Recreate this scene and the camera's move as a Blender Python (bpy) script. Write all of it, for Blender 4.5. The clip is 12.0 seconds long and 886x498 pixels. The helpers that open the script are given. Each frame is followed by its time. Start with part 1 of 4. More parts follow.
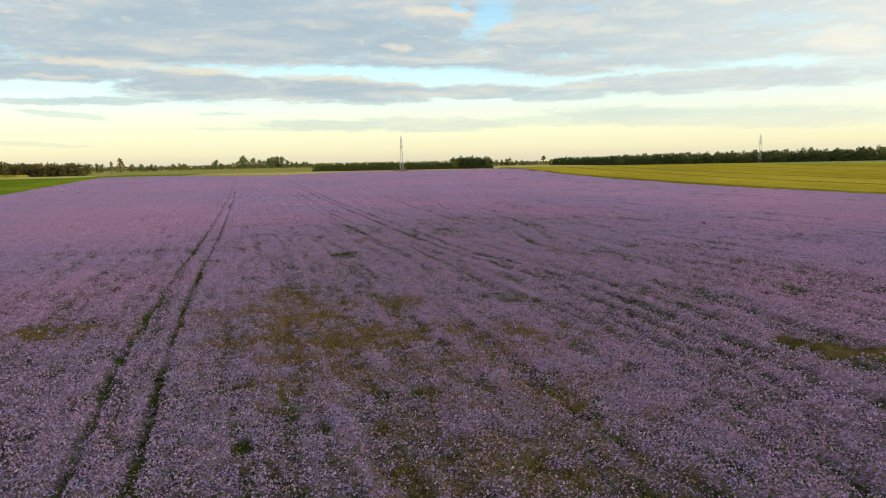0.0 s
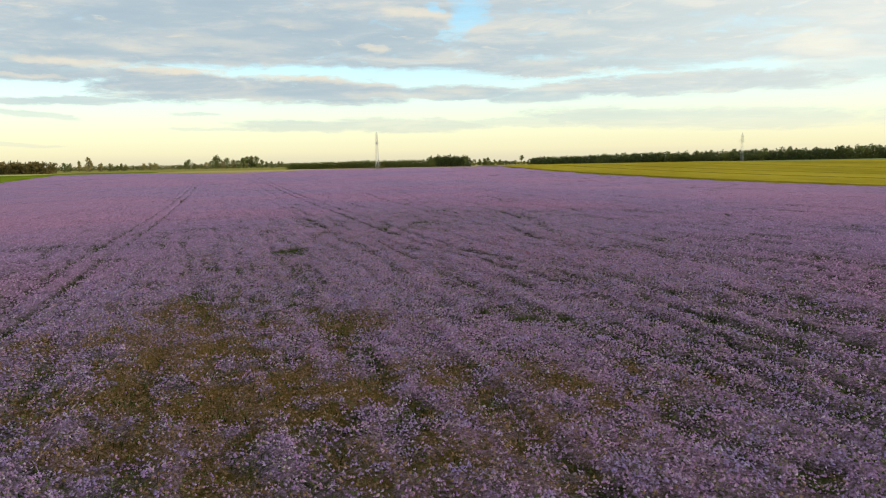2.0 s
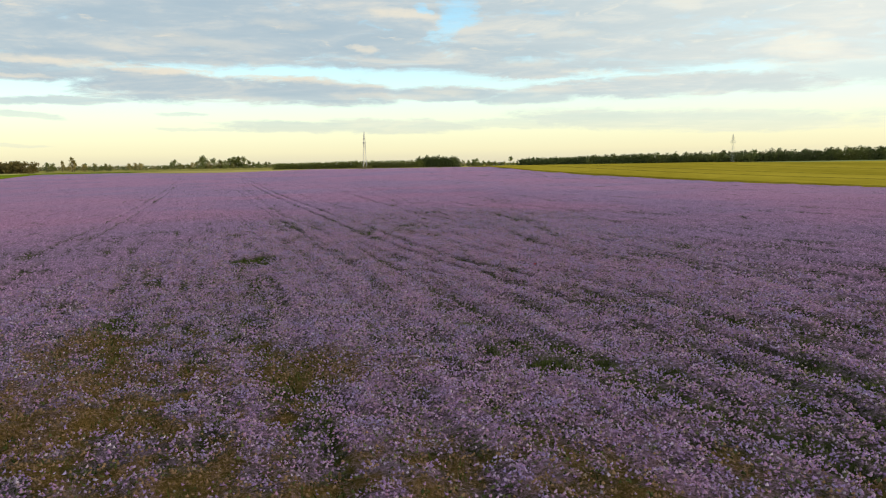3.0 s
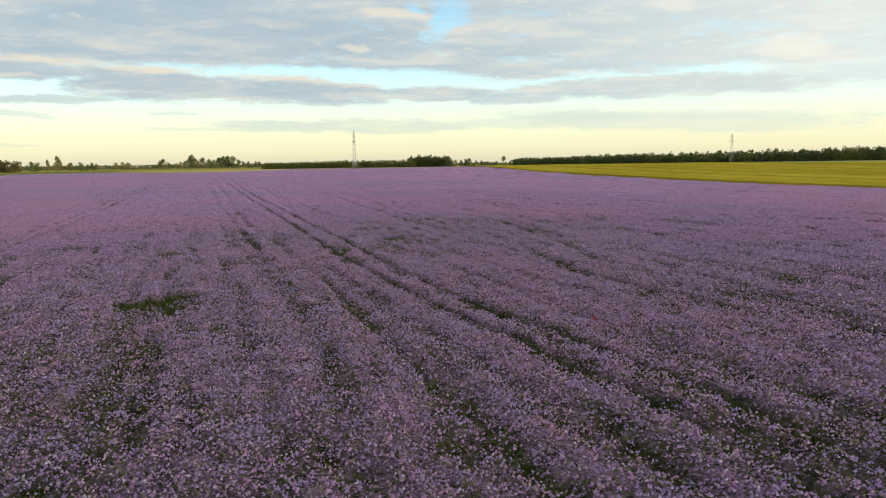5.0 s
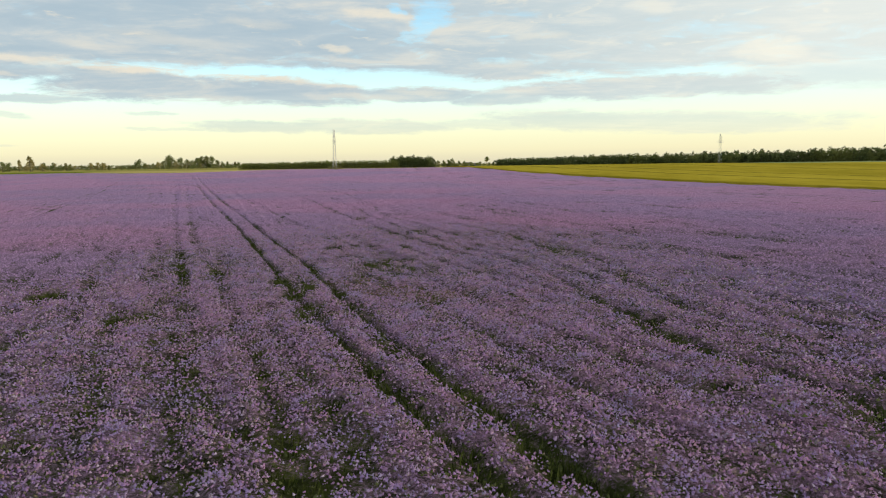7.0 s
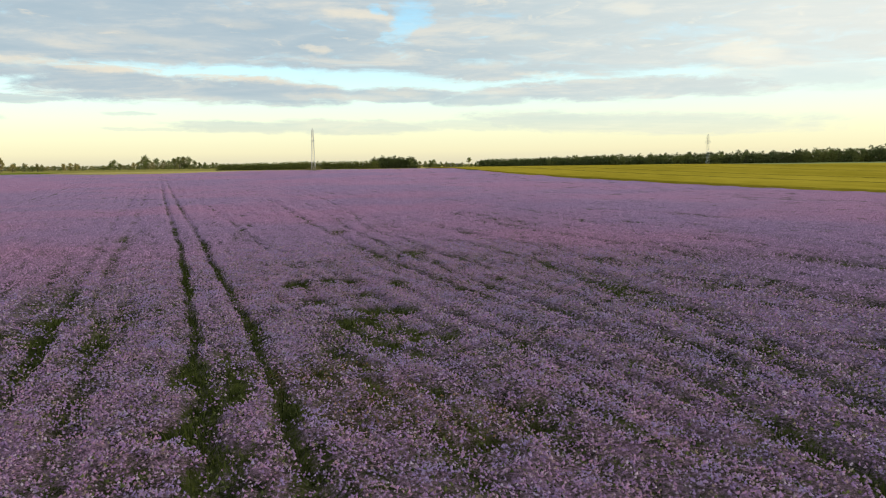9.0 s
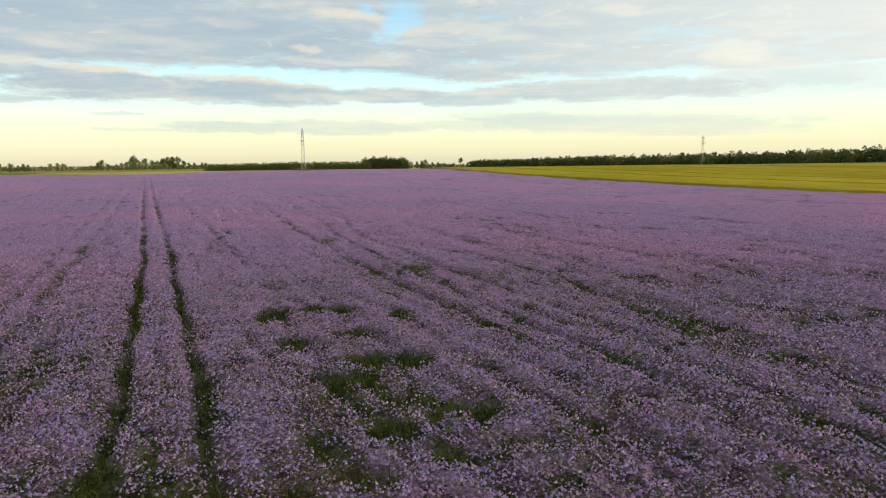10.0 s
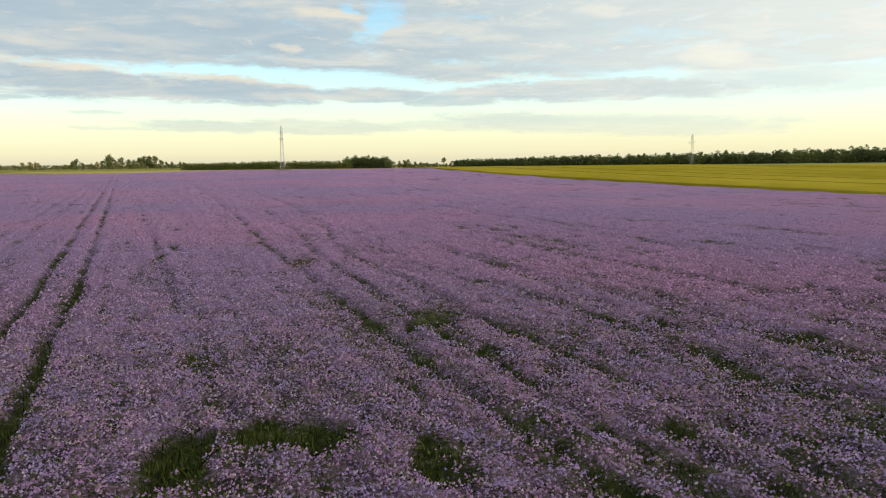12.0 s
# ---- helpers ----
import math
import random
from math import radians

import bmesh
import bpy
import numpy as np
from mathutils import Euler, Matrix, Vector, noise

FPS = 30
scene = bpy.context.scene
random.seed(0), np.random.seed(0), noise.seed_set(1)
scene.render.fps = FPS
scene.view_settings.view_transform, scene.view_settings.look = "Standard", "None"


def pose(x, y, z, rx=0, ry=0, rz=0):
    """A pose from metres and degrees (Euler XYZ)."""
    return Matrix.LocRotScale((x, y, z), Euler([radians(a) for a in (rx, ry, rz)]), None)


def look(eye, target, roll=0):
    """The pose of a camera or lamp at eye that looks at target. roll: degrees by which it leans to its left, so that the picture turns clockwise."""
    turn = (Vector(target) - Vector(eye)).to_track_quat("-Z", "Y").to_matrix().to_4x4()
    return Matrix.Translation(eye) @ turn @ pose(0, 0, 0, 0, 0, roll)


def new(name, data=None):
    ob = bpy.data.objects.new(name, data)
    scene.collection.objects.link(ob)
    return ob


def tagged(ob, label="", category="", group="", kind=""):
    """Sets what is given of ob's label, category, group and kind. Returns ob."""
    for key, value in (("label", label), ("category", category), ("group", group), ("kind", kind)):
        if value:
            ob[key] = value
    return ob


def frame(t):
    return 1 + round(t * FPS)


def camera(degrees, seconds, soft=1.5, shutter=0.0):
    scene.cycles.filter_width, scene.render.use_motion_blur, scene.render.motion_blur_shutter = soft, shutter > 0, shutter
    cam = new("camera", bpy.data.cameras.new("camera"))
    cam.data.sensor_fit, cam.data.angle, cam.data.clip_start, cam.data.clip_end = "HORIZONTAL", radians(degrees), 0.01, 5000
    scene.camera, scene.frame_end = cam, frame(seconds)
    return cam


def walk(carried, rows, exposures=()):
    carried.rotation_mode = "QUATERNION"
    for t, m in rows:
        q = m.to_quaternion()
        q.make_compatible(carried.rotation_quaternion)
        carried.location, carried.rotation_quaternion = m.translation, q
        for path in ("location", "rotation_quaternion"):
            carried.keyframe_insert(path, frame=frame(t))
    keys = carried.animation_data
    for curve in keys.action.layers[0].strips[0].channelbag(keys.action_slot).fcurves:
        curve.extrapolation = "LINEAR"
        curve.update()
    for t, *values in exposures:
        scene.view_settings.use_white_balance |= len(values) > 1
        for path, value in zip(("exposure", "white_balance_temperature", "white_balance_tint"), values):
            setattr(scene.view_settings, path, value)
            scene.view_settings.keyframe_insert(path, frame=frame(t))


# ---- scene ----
# Camera: a low drone flight over the crop; t, x, y, z, yaw (to the left), pitch, roll.
FLIGHT = [
    (0, 0.46, 2.44, 9.51, 1.65, -7.04, -1.12),
    (0.5, 0.32, 6.02, 9.09, 1.26, -7.14, -1.13),
    (1, 0.19, 9.92, 8.39, 0.79, -7.20, -1.12),
    (1.5, 0.08, 14.05, 7.72, 0.31, -7.14, -1.10),
    (2, 0.04, 18.07, 7.12, -0.18, -7.00, -1.05),
    (2.5, -0.01, 22.03, 6.84, -0.67, -6.96, -0.98),
    (3, -0.07, 25.79, 6.66, -1.12, -6.93, -0.90),
    (5, -0.18, 40.84, 6.42, -1.79, -6.94, -0.80),
    (5.5, -0.32, 44.68, 6.39, -2.04, -6.97, -0.84),
    (6, -0.44, 48.36, 6.37, -2.44, -6.92, -0.79),
    (6.5, -0.59, 52.13, 6.35, -2.84, -6.90, -0.80),
    (7, -0.77, 55.86, 6.34, -3.25, -6.91, -0.75),
    (9, -1.31, 71.08, 6.40, -4.80, -6.87, -0.72),
    (9.5, -1.51, 74.94, 6.39, -5.18, -6.86, -0.65),
    (10, -1.66, 78.76, 6.36, -5.53, -6.84, -0.67),
    (10.5, -1.84, 82.57, 6.32, -5.92, -6.82, -0.64),
    (11, -1.99, 86.24, 6.25, -6.29, -6.83, -0.66),
    (11.5, -2.09, 89.98, 6.18, -6.66, -6.84, -0.55),
    (12, -2.19, 93.68, 6.14, -7.02, -6.87, -0.57),
]


def flight_pose(x, y, z, yaw, pitch, roll):
    a, b = radians(yaw), radians(pitch)
    way = Vector((-math.sin(a) * math.cos(b), math.cos(a) * math.cos(b), math.sin(b)))
    eye = Vector((x, y, z))
    return look(eye, eye + way, roll)


cam = camera(64.0, 12.0, soft=1.15)
walk(cam, [(t, flight_pose(*p)) for t, *p in FLIGHT])

# ---- world and sun ----
SUN_AZ, SUN_EL = radians(108), radians(14)   # azimuth to the right of +y


class Nodes:
    """A small helper that writes math as shader nodes."""

    def __init__(self, tree):
        self.tree = tree

    def node(self, kind):
        return self.tree.nodes.new(kind)

    def put(self, socket, value):
        if isinstance(value, bpy.types.NodeSocket):
            self.tree.links.new(value, socket)
        else:
            socket.default_value = value

    def m(self, op, *args, clamp=False):
        n = self.node("ShaderNodeMath")
        n.operation, n.use_clamp = op, clamp
        for i, a in enumerate(args):
            self.put(n.inputs[i], a)
        return n.outputs[0]

    def add(self, a, b): return self.m("ADD", a, b)
    def sub(self, a, b): return self.m("SUBTRACT", a, b)
    def mul(self, a, b): return self.m("MULTIPLY", a, b)
    def div(self, a, b): return self.m("DIVIDE", a, b)

    def smooth(self, v, lo, hi, out_lo=0.0, out_hi=1.0):
        n = self.node("ShaderNodeMapRange")
        n.interpolation_type, n.clamp = "SMOOTHSTEP", True
        for i, a in enumerate((v, lo, hi, out_lo, out_hi)):
            self.put(n.inputs[i], a)
        return n.outputs[0]

    def mix(self, fac, a, b, blend="MIX"):
        n = self.node("ShaderNodeMix")
        n.data_type, n.blend_type = "RGBA", blend
        self.put(n.inputs[0], fac)
        for s, v in ((n.inputs[6], a), (n.inputs[7], b)):
            self.put(s, (*v, 1.0) if isinstance(v, tuple) and len(v) == 3 else v)
        return n.outputs[2]

    def vec(self, x, y, z):
        n = self.node("ShaderNodeCombineXYZ")
        for i, a in enumerate((x, y, z)):
            self.put(n.inputs[i], a)
        return n.outputs[0]

    def noise(self, vector, scale, detail=3.0, rough=0.5, distort=0.0, dims="3D"):
        n = self.node("ShaderNodeTexNoise")
        n.noise_dimensions = dims
        self.put(n.inputs["Vector"], vector)
        n.inputs["Scale"].default_value, n.inputs["Detail"].default_value = scale, detail
        n.inputs["Roughness"].default_value, n.inputs["Distortion"].default_value = rough, distort
        return n.outputs[0]

    def ramp(self, fac, stops, interp="LINEAR"):
        n = self.node("ShaderNodeValToRGB")
        n.color_ramp.interpolation = interp
        els = n.color_ramp.elements
        while len(els) < len(stops):
            els.new(0.5)
        for e, (pos, col) in zip(els, stops):
            e.position, e.color = pos, (*col, 1.0)
        self.put(n.inputs[0], fac)
        return n.outputs[0]


def build_world():
    world = bpy.data.worlds.new("evening_sky")
    scene.world = world
    world.use_nodes = True
    t = world.node_tree
    t.nodes.clear()
    N = Nodes(t)
    sep = N.node("ShaderNodeSeparateXYZ")
    t.links.new(N.node("ShaderNodeTexCoord").outputs["Generated"], sep.inputs[0])
    x, y, z = sep.outputs
    up = N.m("MAXIMUM", z, 0.0)
    el = N.mul(N.m("ARCSINE", up), 57.2958)            # degrees over the horizon
    az = N.mul(N.m("ARCTAN2", x, y), 57.2958)          # degrees to the right of +y
    sky = N.node("ShaderNodeTexSky")
    sky.sky_type, sky.sun_disc, sky.sun_elevation, sky.sun_rotation = "NISHITA", False, SUN_EL, SUN_AZ
    sky.air_density, sky.dust_density, sky.ozone_density = 1.0, 2.0, 1.5
    # clear air: pale yellow over the horizon, turquoise higher up
    clear = N.ramp(N.div(el, 40.0), [
        (0.0, (0.72, 0.66, 0.48)), (0.025, (0.88, 0.82, 0.53)), (0.06, (0.90, 0.90, 0.60)), (0.095, (0.84, 0.95, 0.72)),
        (0.13, (0.74, 0.95, 0.86)), (0.18, (0.58, 0.89, 0.94)), (0.27, (0.35, 0.72, 0.94)), (0.6, (0.22, 0.47, 0.82)), (1.0, (0.15, 0.32, 0.64))])
    clear = N.mix(0.05, clear, sky.outputs[0], "ADD")
    # cloud deck, seen in perspective
    flat = N.add(z, 0.07)
    deck = N.vec(N.mul(N.div(x, flat), 0.5), N.div(y, flat), 0.0)
    coarse = N.noise(deck, 0.5, 6.0, 0.6, 0.5)
    fine = N.noise(deck, 2.0, 6.0, 0.62, 0.5)
    streak = N.noise(N.vec(N.mul(az, 0.06), N.mul(el, 0.5), 3.0), 1.0, 6.0, 0.62, 0.4)
    tex = N.noise(N.vec(N.mul(az, 0.16), N.mul(el, 0.8), 12.0), 1.0, 8.0, 0.64, 0.4)
    cover = N.add(N.mul(coarse, 0.55), N.add(N.mul(fine, 0.3), N.mul(streak, 0.35)))
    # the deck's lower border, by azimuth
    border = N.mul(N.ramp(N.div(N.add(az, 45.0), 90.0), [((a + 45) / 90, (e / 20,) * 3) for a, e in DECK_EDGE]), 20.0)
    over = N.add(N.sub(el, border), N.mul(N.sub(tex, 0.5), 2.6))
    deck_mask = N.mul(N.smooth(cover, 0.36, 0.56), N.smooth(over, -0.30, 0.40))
    # ragged edges of the long banks near the horizon
    wob = N.mul(N.sub(N.noise(N.vec(N.mul(az, 0.22), N.mul(el, 1.0), 7.0), 1.0, 8.0, 0.70, 0.4), 0.5), 3.0)
    bend_a = N.mul(N.sub(N.noise(N.vec(N.mul(az, 0.22), N.mul(el, 0.5), 21.0), 1.0, 7.0, 0.62), 0.5), 9.0)
    bend_e = N.mul(N.sub(N.noise(N.vec(N.mul(az, 0.30), N.mul(el, 0.7), 33.0), 1.0, 7.0, 0.62), 0.5), 2.6)

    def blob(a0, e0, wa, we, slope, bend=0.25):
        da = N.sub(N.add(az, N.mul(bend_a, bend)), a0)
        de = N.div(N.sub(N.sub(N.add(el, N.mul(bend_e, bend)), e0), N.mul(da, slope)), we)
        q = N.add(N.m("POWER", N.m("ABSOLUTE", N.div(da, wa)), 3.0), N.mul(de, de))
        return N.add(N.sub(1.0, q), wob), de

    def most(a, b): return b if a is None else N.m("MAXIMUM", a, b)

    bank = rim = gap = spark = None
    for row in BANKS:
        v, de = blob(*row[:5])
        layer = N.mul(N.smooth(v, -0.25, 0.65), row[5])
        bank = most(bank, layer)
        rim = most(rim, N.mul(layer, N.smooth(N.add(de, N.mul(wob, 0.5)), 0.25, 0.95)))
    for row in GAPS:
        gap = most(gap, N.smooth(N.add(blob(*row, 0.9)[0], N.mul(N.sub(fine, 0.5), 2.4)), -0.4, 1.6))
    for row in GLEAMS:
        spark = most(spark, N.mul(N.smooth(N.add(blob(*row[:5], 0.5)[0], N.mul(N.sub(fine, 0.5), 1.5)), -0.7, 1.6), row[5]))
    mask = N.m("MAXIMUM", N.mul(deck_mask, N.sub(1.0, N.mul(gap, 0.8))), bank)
    # cloud colour: grey-blue bodies, cream where they thin, whiter towards the sun
    sunny = N.smooth(az, -12.0, 40.0)
    body = N.mix(sunny, (0.43, 0.53, 0.60), (0.62, 0.71, 0.71))
    cream = N.mix(sunny, (0.88, 0.79, 0.64), (1.0, 0.95, 0.77))
    puff = N.noise(N.vec(N.mul(az, 0.30), N.mul(el, 1.1), 40.0), 1.0, 6.0, 0.6, 0.6)
    shade = N.smooth(N.add(N.mul(tex, 0.5), N.mul(fine, 0.6)), 0.38, 0.74)
    body = N.mix(N.mul(shade, 0.60), body, N.mix(sunny, (0.66, 0.70, 0.70), (0.84, 0.86, 0.80)))
    lit = N.smooth(N.add(N.mul(tex, 0.8), N.mul(fine, 0.5)), 0.62, 0.88)
    lit = N.m("MAXIMUM", N.mul(lit, 0.5), N.mul(N.mul(rim, 0.55), N.smooth(tex, 0.35, 0.62)))
    lit = N.m("MAXIMUM", lit, N.mul(spark, 0.9))
    lit = N.m("MAXIMUM", lit, N.mul(N.smooth(puff, 0.56, 0.74), N.smooth(el, 6.5, 9.0, 0.15, 0.62)))
    cloud = N.mix(lit, body, cream)
    # thinner places in the deck let the blue through
    veil = N.mul(N.smooth(N.add(N.mul(puff, 0.6), N.mul(coarse, 0.5)), 0.52, 0.36), 0.60)
    cloud = N.mix(N.mul(veil, N.smooth(el, 6.0, 8.5)), cloud, clear)
    low = N.smooth(el, 1.5, 6.0)
    cloud = N.mix(N.add(0.45, N.mul(low, 0.55)), clear, cloud)
    colour = N.mix(N.mul(mask, 0.95), clear, cloud)
    glow = N.mul(N.mul(N.smooth(az, 0.0, 55.0), N.smooth(el, 2.0, 9.0)), 0.65)
    colour = N.mix(glow, colour, (1.0, 0.98, 0.88))
    bg = N.node("ShaderNodeBackground")
    bg.inputs[1].default_value = SKY_STRENGTH
    t.links.new(colour, bg.inputs[0])
    t.links.new(bg.outputs[0], N.node("ShaderNodeOutputWorld").inputs[0])


SKY_STRENGTH = 1.0
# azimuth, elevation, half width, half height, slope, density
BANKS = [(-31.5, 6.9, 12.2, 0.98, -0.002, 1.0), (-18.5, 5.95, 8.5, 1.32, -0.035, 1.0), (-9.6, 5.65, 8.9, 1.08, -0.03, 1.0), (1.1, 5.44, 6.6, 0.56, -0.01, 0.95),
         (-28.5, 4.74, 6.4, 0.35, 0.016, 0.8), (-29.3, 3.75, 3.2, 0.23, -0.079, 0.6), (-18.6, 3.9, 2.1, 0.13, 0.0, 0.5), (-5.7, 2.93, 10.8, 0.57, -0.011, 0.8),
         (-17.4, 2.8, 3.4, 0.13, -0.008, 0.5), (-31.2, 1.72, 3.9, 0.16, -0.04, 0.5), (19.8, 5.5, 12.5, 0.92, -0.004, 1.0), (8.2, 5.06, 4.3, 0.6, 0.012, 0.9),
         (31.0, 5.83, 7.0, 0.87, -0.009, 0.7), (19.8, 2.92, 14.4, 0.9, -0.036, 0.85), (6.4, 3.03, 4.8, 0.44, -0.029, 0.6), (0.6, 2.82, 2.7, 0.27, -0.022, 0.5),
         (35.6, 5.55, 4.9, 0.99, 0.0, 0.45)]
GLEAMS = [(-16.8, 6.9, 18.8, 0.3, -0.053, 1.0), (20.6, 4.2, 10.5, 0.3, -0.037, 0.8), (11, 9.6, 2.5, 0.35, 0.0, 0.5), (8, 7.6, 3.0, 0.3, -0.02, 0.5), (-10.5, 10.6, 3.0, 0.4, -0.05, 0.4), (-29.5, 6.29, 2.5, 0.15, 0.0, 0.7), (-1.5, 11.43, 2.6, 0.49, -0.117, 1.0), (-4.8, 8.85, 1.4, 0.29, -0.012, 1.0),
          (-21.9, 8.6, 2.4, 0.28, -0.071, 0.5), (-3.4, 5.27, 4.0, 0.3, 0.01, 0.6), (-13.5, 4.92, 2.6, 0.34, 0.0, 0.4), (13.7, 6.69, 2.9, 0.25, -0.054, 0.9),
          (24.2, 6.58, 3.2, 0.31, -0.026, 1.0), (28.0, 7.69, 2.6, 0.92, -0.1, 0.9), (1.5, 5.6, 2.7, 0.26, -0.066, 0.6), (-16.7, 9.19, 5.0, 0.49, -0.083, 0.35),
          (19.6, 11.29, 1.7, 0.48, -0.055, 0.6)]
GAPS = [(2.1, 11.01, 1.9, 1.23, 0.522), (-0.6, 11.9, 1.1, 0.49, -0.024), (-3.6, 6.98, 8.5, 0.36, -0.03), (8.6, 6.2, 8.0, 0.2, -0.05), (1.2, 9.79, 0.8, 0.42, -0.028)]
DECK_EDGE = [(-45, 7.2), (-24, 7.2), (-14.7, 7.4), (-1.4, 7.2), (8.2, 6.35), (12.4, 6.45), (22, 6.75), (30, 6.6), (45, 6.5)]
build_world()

sun_data = bpy.data.lights.new("sun", "SUN")
sun_data.energy, sun_data.angle, sun_data.color = 1.3, radians(14), (1.0, 0.86, 0.66)
sun = new("sun", sun_data)
sun_way = Vector((math.sin(SUN_AZ) * math.cos(SUN_EL), math.cos(SUN_AZ) * math.cos(SUN_EL), math.sin(SUN_EL)))
sun.matrix_world = look(sun_way * 50, (0, 0, 0))


# ---- materials ----
def material(name, rough=0.8, spec=0.3):
    mat = bpy.data.materials.new(name)
    mat.use_nodes = True
    N = Nodes(mat.node_tree)
    bsdf = mat.node_tree.nodes["Principled BSDF"]
    bsdf.inputs["Roughness"].default_value = rough
    bsdf.inputs["Specular IOR Level"].default_value = spec
    return mat, N, bsdf


def bump(N, bsdf, height, strength, distance):
    n = N.node("ShaderNodeBump")
    n.inputs["Strength"].default_value, n.inputs["Distance"].default_value = strength, distance
    N.put(n.inputs["Height"], height)
    N.put(bsdf.inputs["Normal"], n.outputs[0])


def attr(N, name):
    n = N.node("ShaderNodeAttribute")
    n.attribute_name = name
    return n.outputs["Fac"]


def place(N):
    return N.node("ShaderNodeNewGeometry").outputs["Position"]


def island(N):
    return N.node("ShaderNodeNewGeometry").outputs["Random Per Island"]


def make_canopy():
    """Leafy canopy with the flower heads that show from afar."""
    mat, N, b = material("phacelia_canopy", 1.0, 0.0)
    p = place(N)
    sp = N.node("ShaderNodeSeparateXYZ")
    N.put(sp.inputs[0], p)
    # coordinates across and along the drill rows
    u = N.add(N.mul(sp.outputs[0], 0.954), N.mul(sp.outputs[1], 0.30))
    v = N.sub(N.mul(sp.outputs[1], 0.954), N.mul(sp.outputs[0], 0.30))
    rows = N.noise(N.vec(u, N.mul(v, 0.12), 0.0), 0.55, 5.0, 0.68, 0.3)
    wind = N.noise(N.vec(N.mul(u, 2.4), N.mul(v, 0.18), 4.0), 0.5, 5.0, 0.7, 0.3)
    speck = N.noise(p, 11.0, 5.0, 0.78)
    clump = N.noise(p, 1.6, 5.0, 0.65)
    drift = N.noise(p, 0.022, 4.0, 0.55)
    bloom, brown = attr(N, "bloom"), attr(N, "brown")
    leaf = N.mix(N.smooth(clump, 0.35, 0.7), (0.028, 0.036, 0.011), (0.092, 0.105, 0.030))
    leaf = N.mix(brown, leaf, N.mix(N.smooth(speck, 0.35, 0.65), (0.105, 0.066, 0.022), (0.26, 0.160, 0.052)))
    violet = N.mix(N.smooth(drift, 0.38, 0.62), VIOLET, PINK)
    flower = N.mix(N.smooth(speck, 0.3, 0.72), N.mix(0.5, violet, (0.05, 0.04, 0.05)), N.mix(0.22, violet, (0.62, 0.52, 0.62)))
    uneven = N.add(N.mul(speck, 0.4), N.add(N.mul(clump, 0.4), N.add(N.mul(rows, 0.6), N.mul(wind, 0.6))))
    dash = N.mul(N.smooth(wind, 0.54, 0.70), N.smooth(clump, 0.38, 0.55))
    furrow = N.smooth(rows, 0.60, 0.78)
    amount = N.smooth(N.add(bloom, N.add(N.mul(N.sub(speck, 0.5), 1.1), N.mul(N.sub(uneven, 1.0), 1.3))), 0.05, 0.85)
    amount = N.mul(amount, N.sub(1.0, N.m("MAXIMUM", N.mul(dash, 0.62), N.mul(furrow, 0.50))))
    N.put(b.inputs["Base Color"], N.mix(amount, leaf, flower))
    bump(N, b, N.add(N.mul(speck, 1.5), N.add(clump, N.mul(rows, 2.0))), 0.9, 0.15)
    return mat


VIOLET, PINK = (0.400, 0.248, 0.460), (0.515, 0.256, 0.455)


def make_heads():
    mat, N, b = material("phacelia_flower", 1.0, 0.0)
    r = island(N)
    col = N.ramp(r, [(0.0, (0.232, 0.130, 0.318)), (0.20, (0.322, 0.190, 0.41)), (0.42, (0.415, 0.216, 0.385)), (0.62, (0.45, 0.312, 0.46)),
                     (0.76, (0.53, 0.445, 0.54)), (0.82, (0.29, 0.19, 0.20)), (0.90, (0.19, 0.175, 0.075))], "CONSTANT")
    p = place(N)
    col = N.mix(0.09, col, (0.24, 0.25, 0.13))
    drift = N.noise(p, 0.022, 4.0, 0.55)
    col = N.mix(N.mul(N.smooth(drift, 0.38, 0.62), 0.30), col, (0.43, 0.215, 0.36))
    # clumps that lean to blue, to rose and to spent olive-brown
    blue, rose, spent = N.noise(p, 0.9, 4.0, 0.7), N.noise(p, 0.55, 4.0, 0.7, 1.0), N.noise(p, 1.7, 4.0, 0.7, 0.6)
    col = N.mix(N.mul(N.smooth(blue, 0.46, 0.62), 0.50), col, (0.27, 0.235, 0.47))
    col = N.mix(N.mul(N.smooth(rose, 0.52, 0.66), 0.35), col, (0.46, 0.24, 0.37))
    col = N.mix(N.mul(N.smooth(spent, 0.56, 0.70), 0.60), col, (0.155, 0.140, 0.075))
    N.put(b.inputs["Base Color"], col)
    return mat


def make_far_heads():
    mat, N, b = material("phacelia_far_bloom", 1.0, 0.0)
    drift = N.noise(place(N), 0.022, 4.0, 0.55)
    col = N.mix(N.smooth(drift, 0.38, 0.62), VIOLET, PINK)
    f = N.add(island(N), N.mul(N.sub(N.noise(place(N), 0.8, 4.0, 0.7), 0.5), 1.2))
    N.put(b.inputs["Base Color"], N.mix(N.smooth(f, 0.1, 1.0), N.mix(0.45, col, (0.07, 0.065, 0.05)), N.mix(0.10, col, (0.62, 0.52, 0.62))))
    return mat


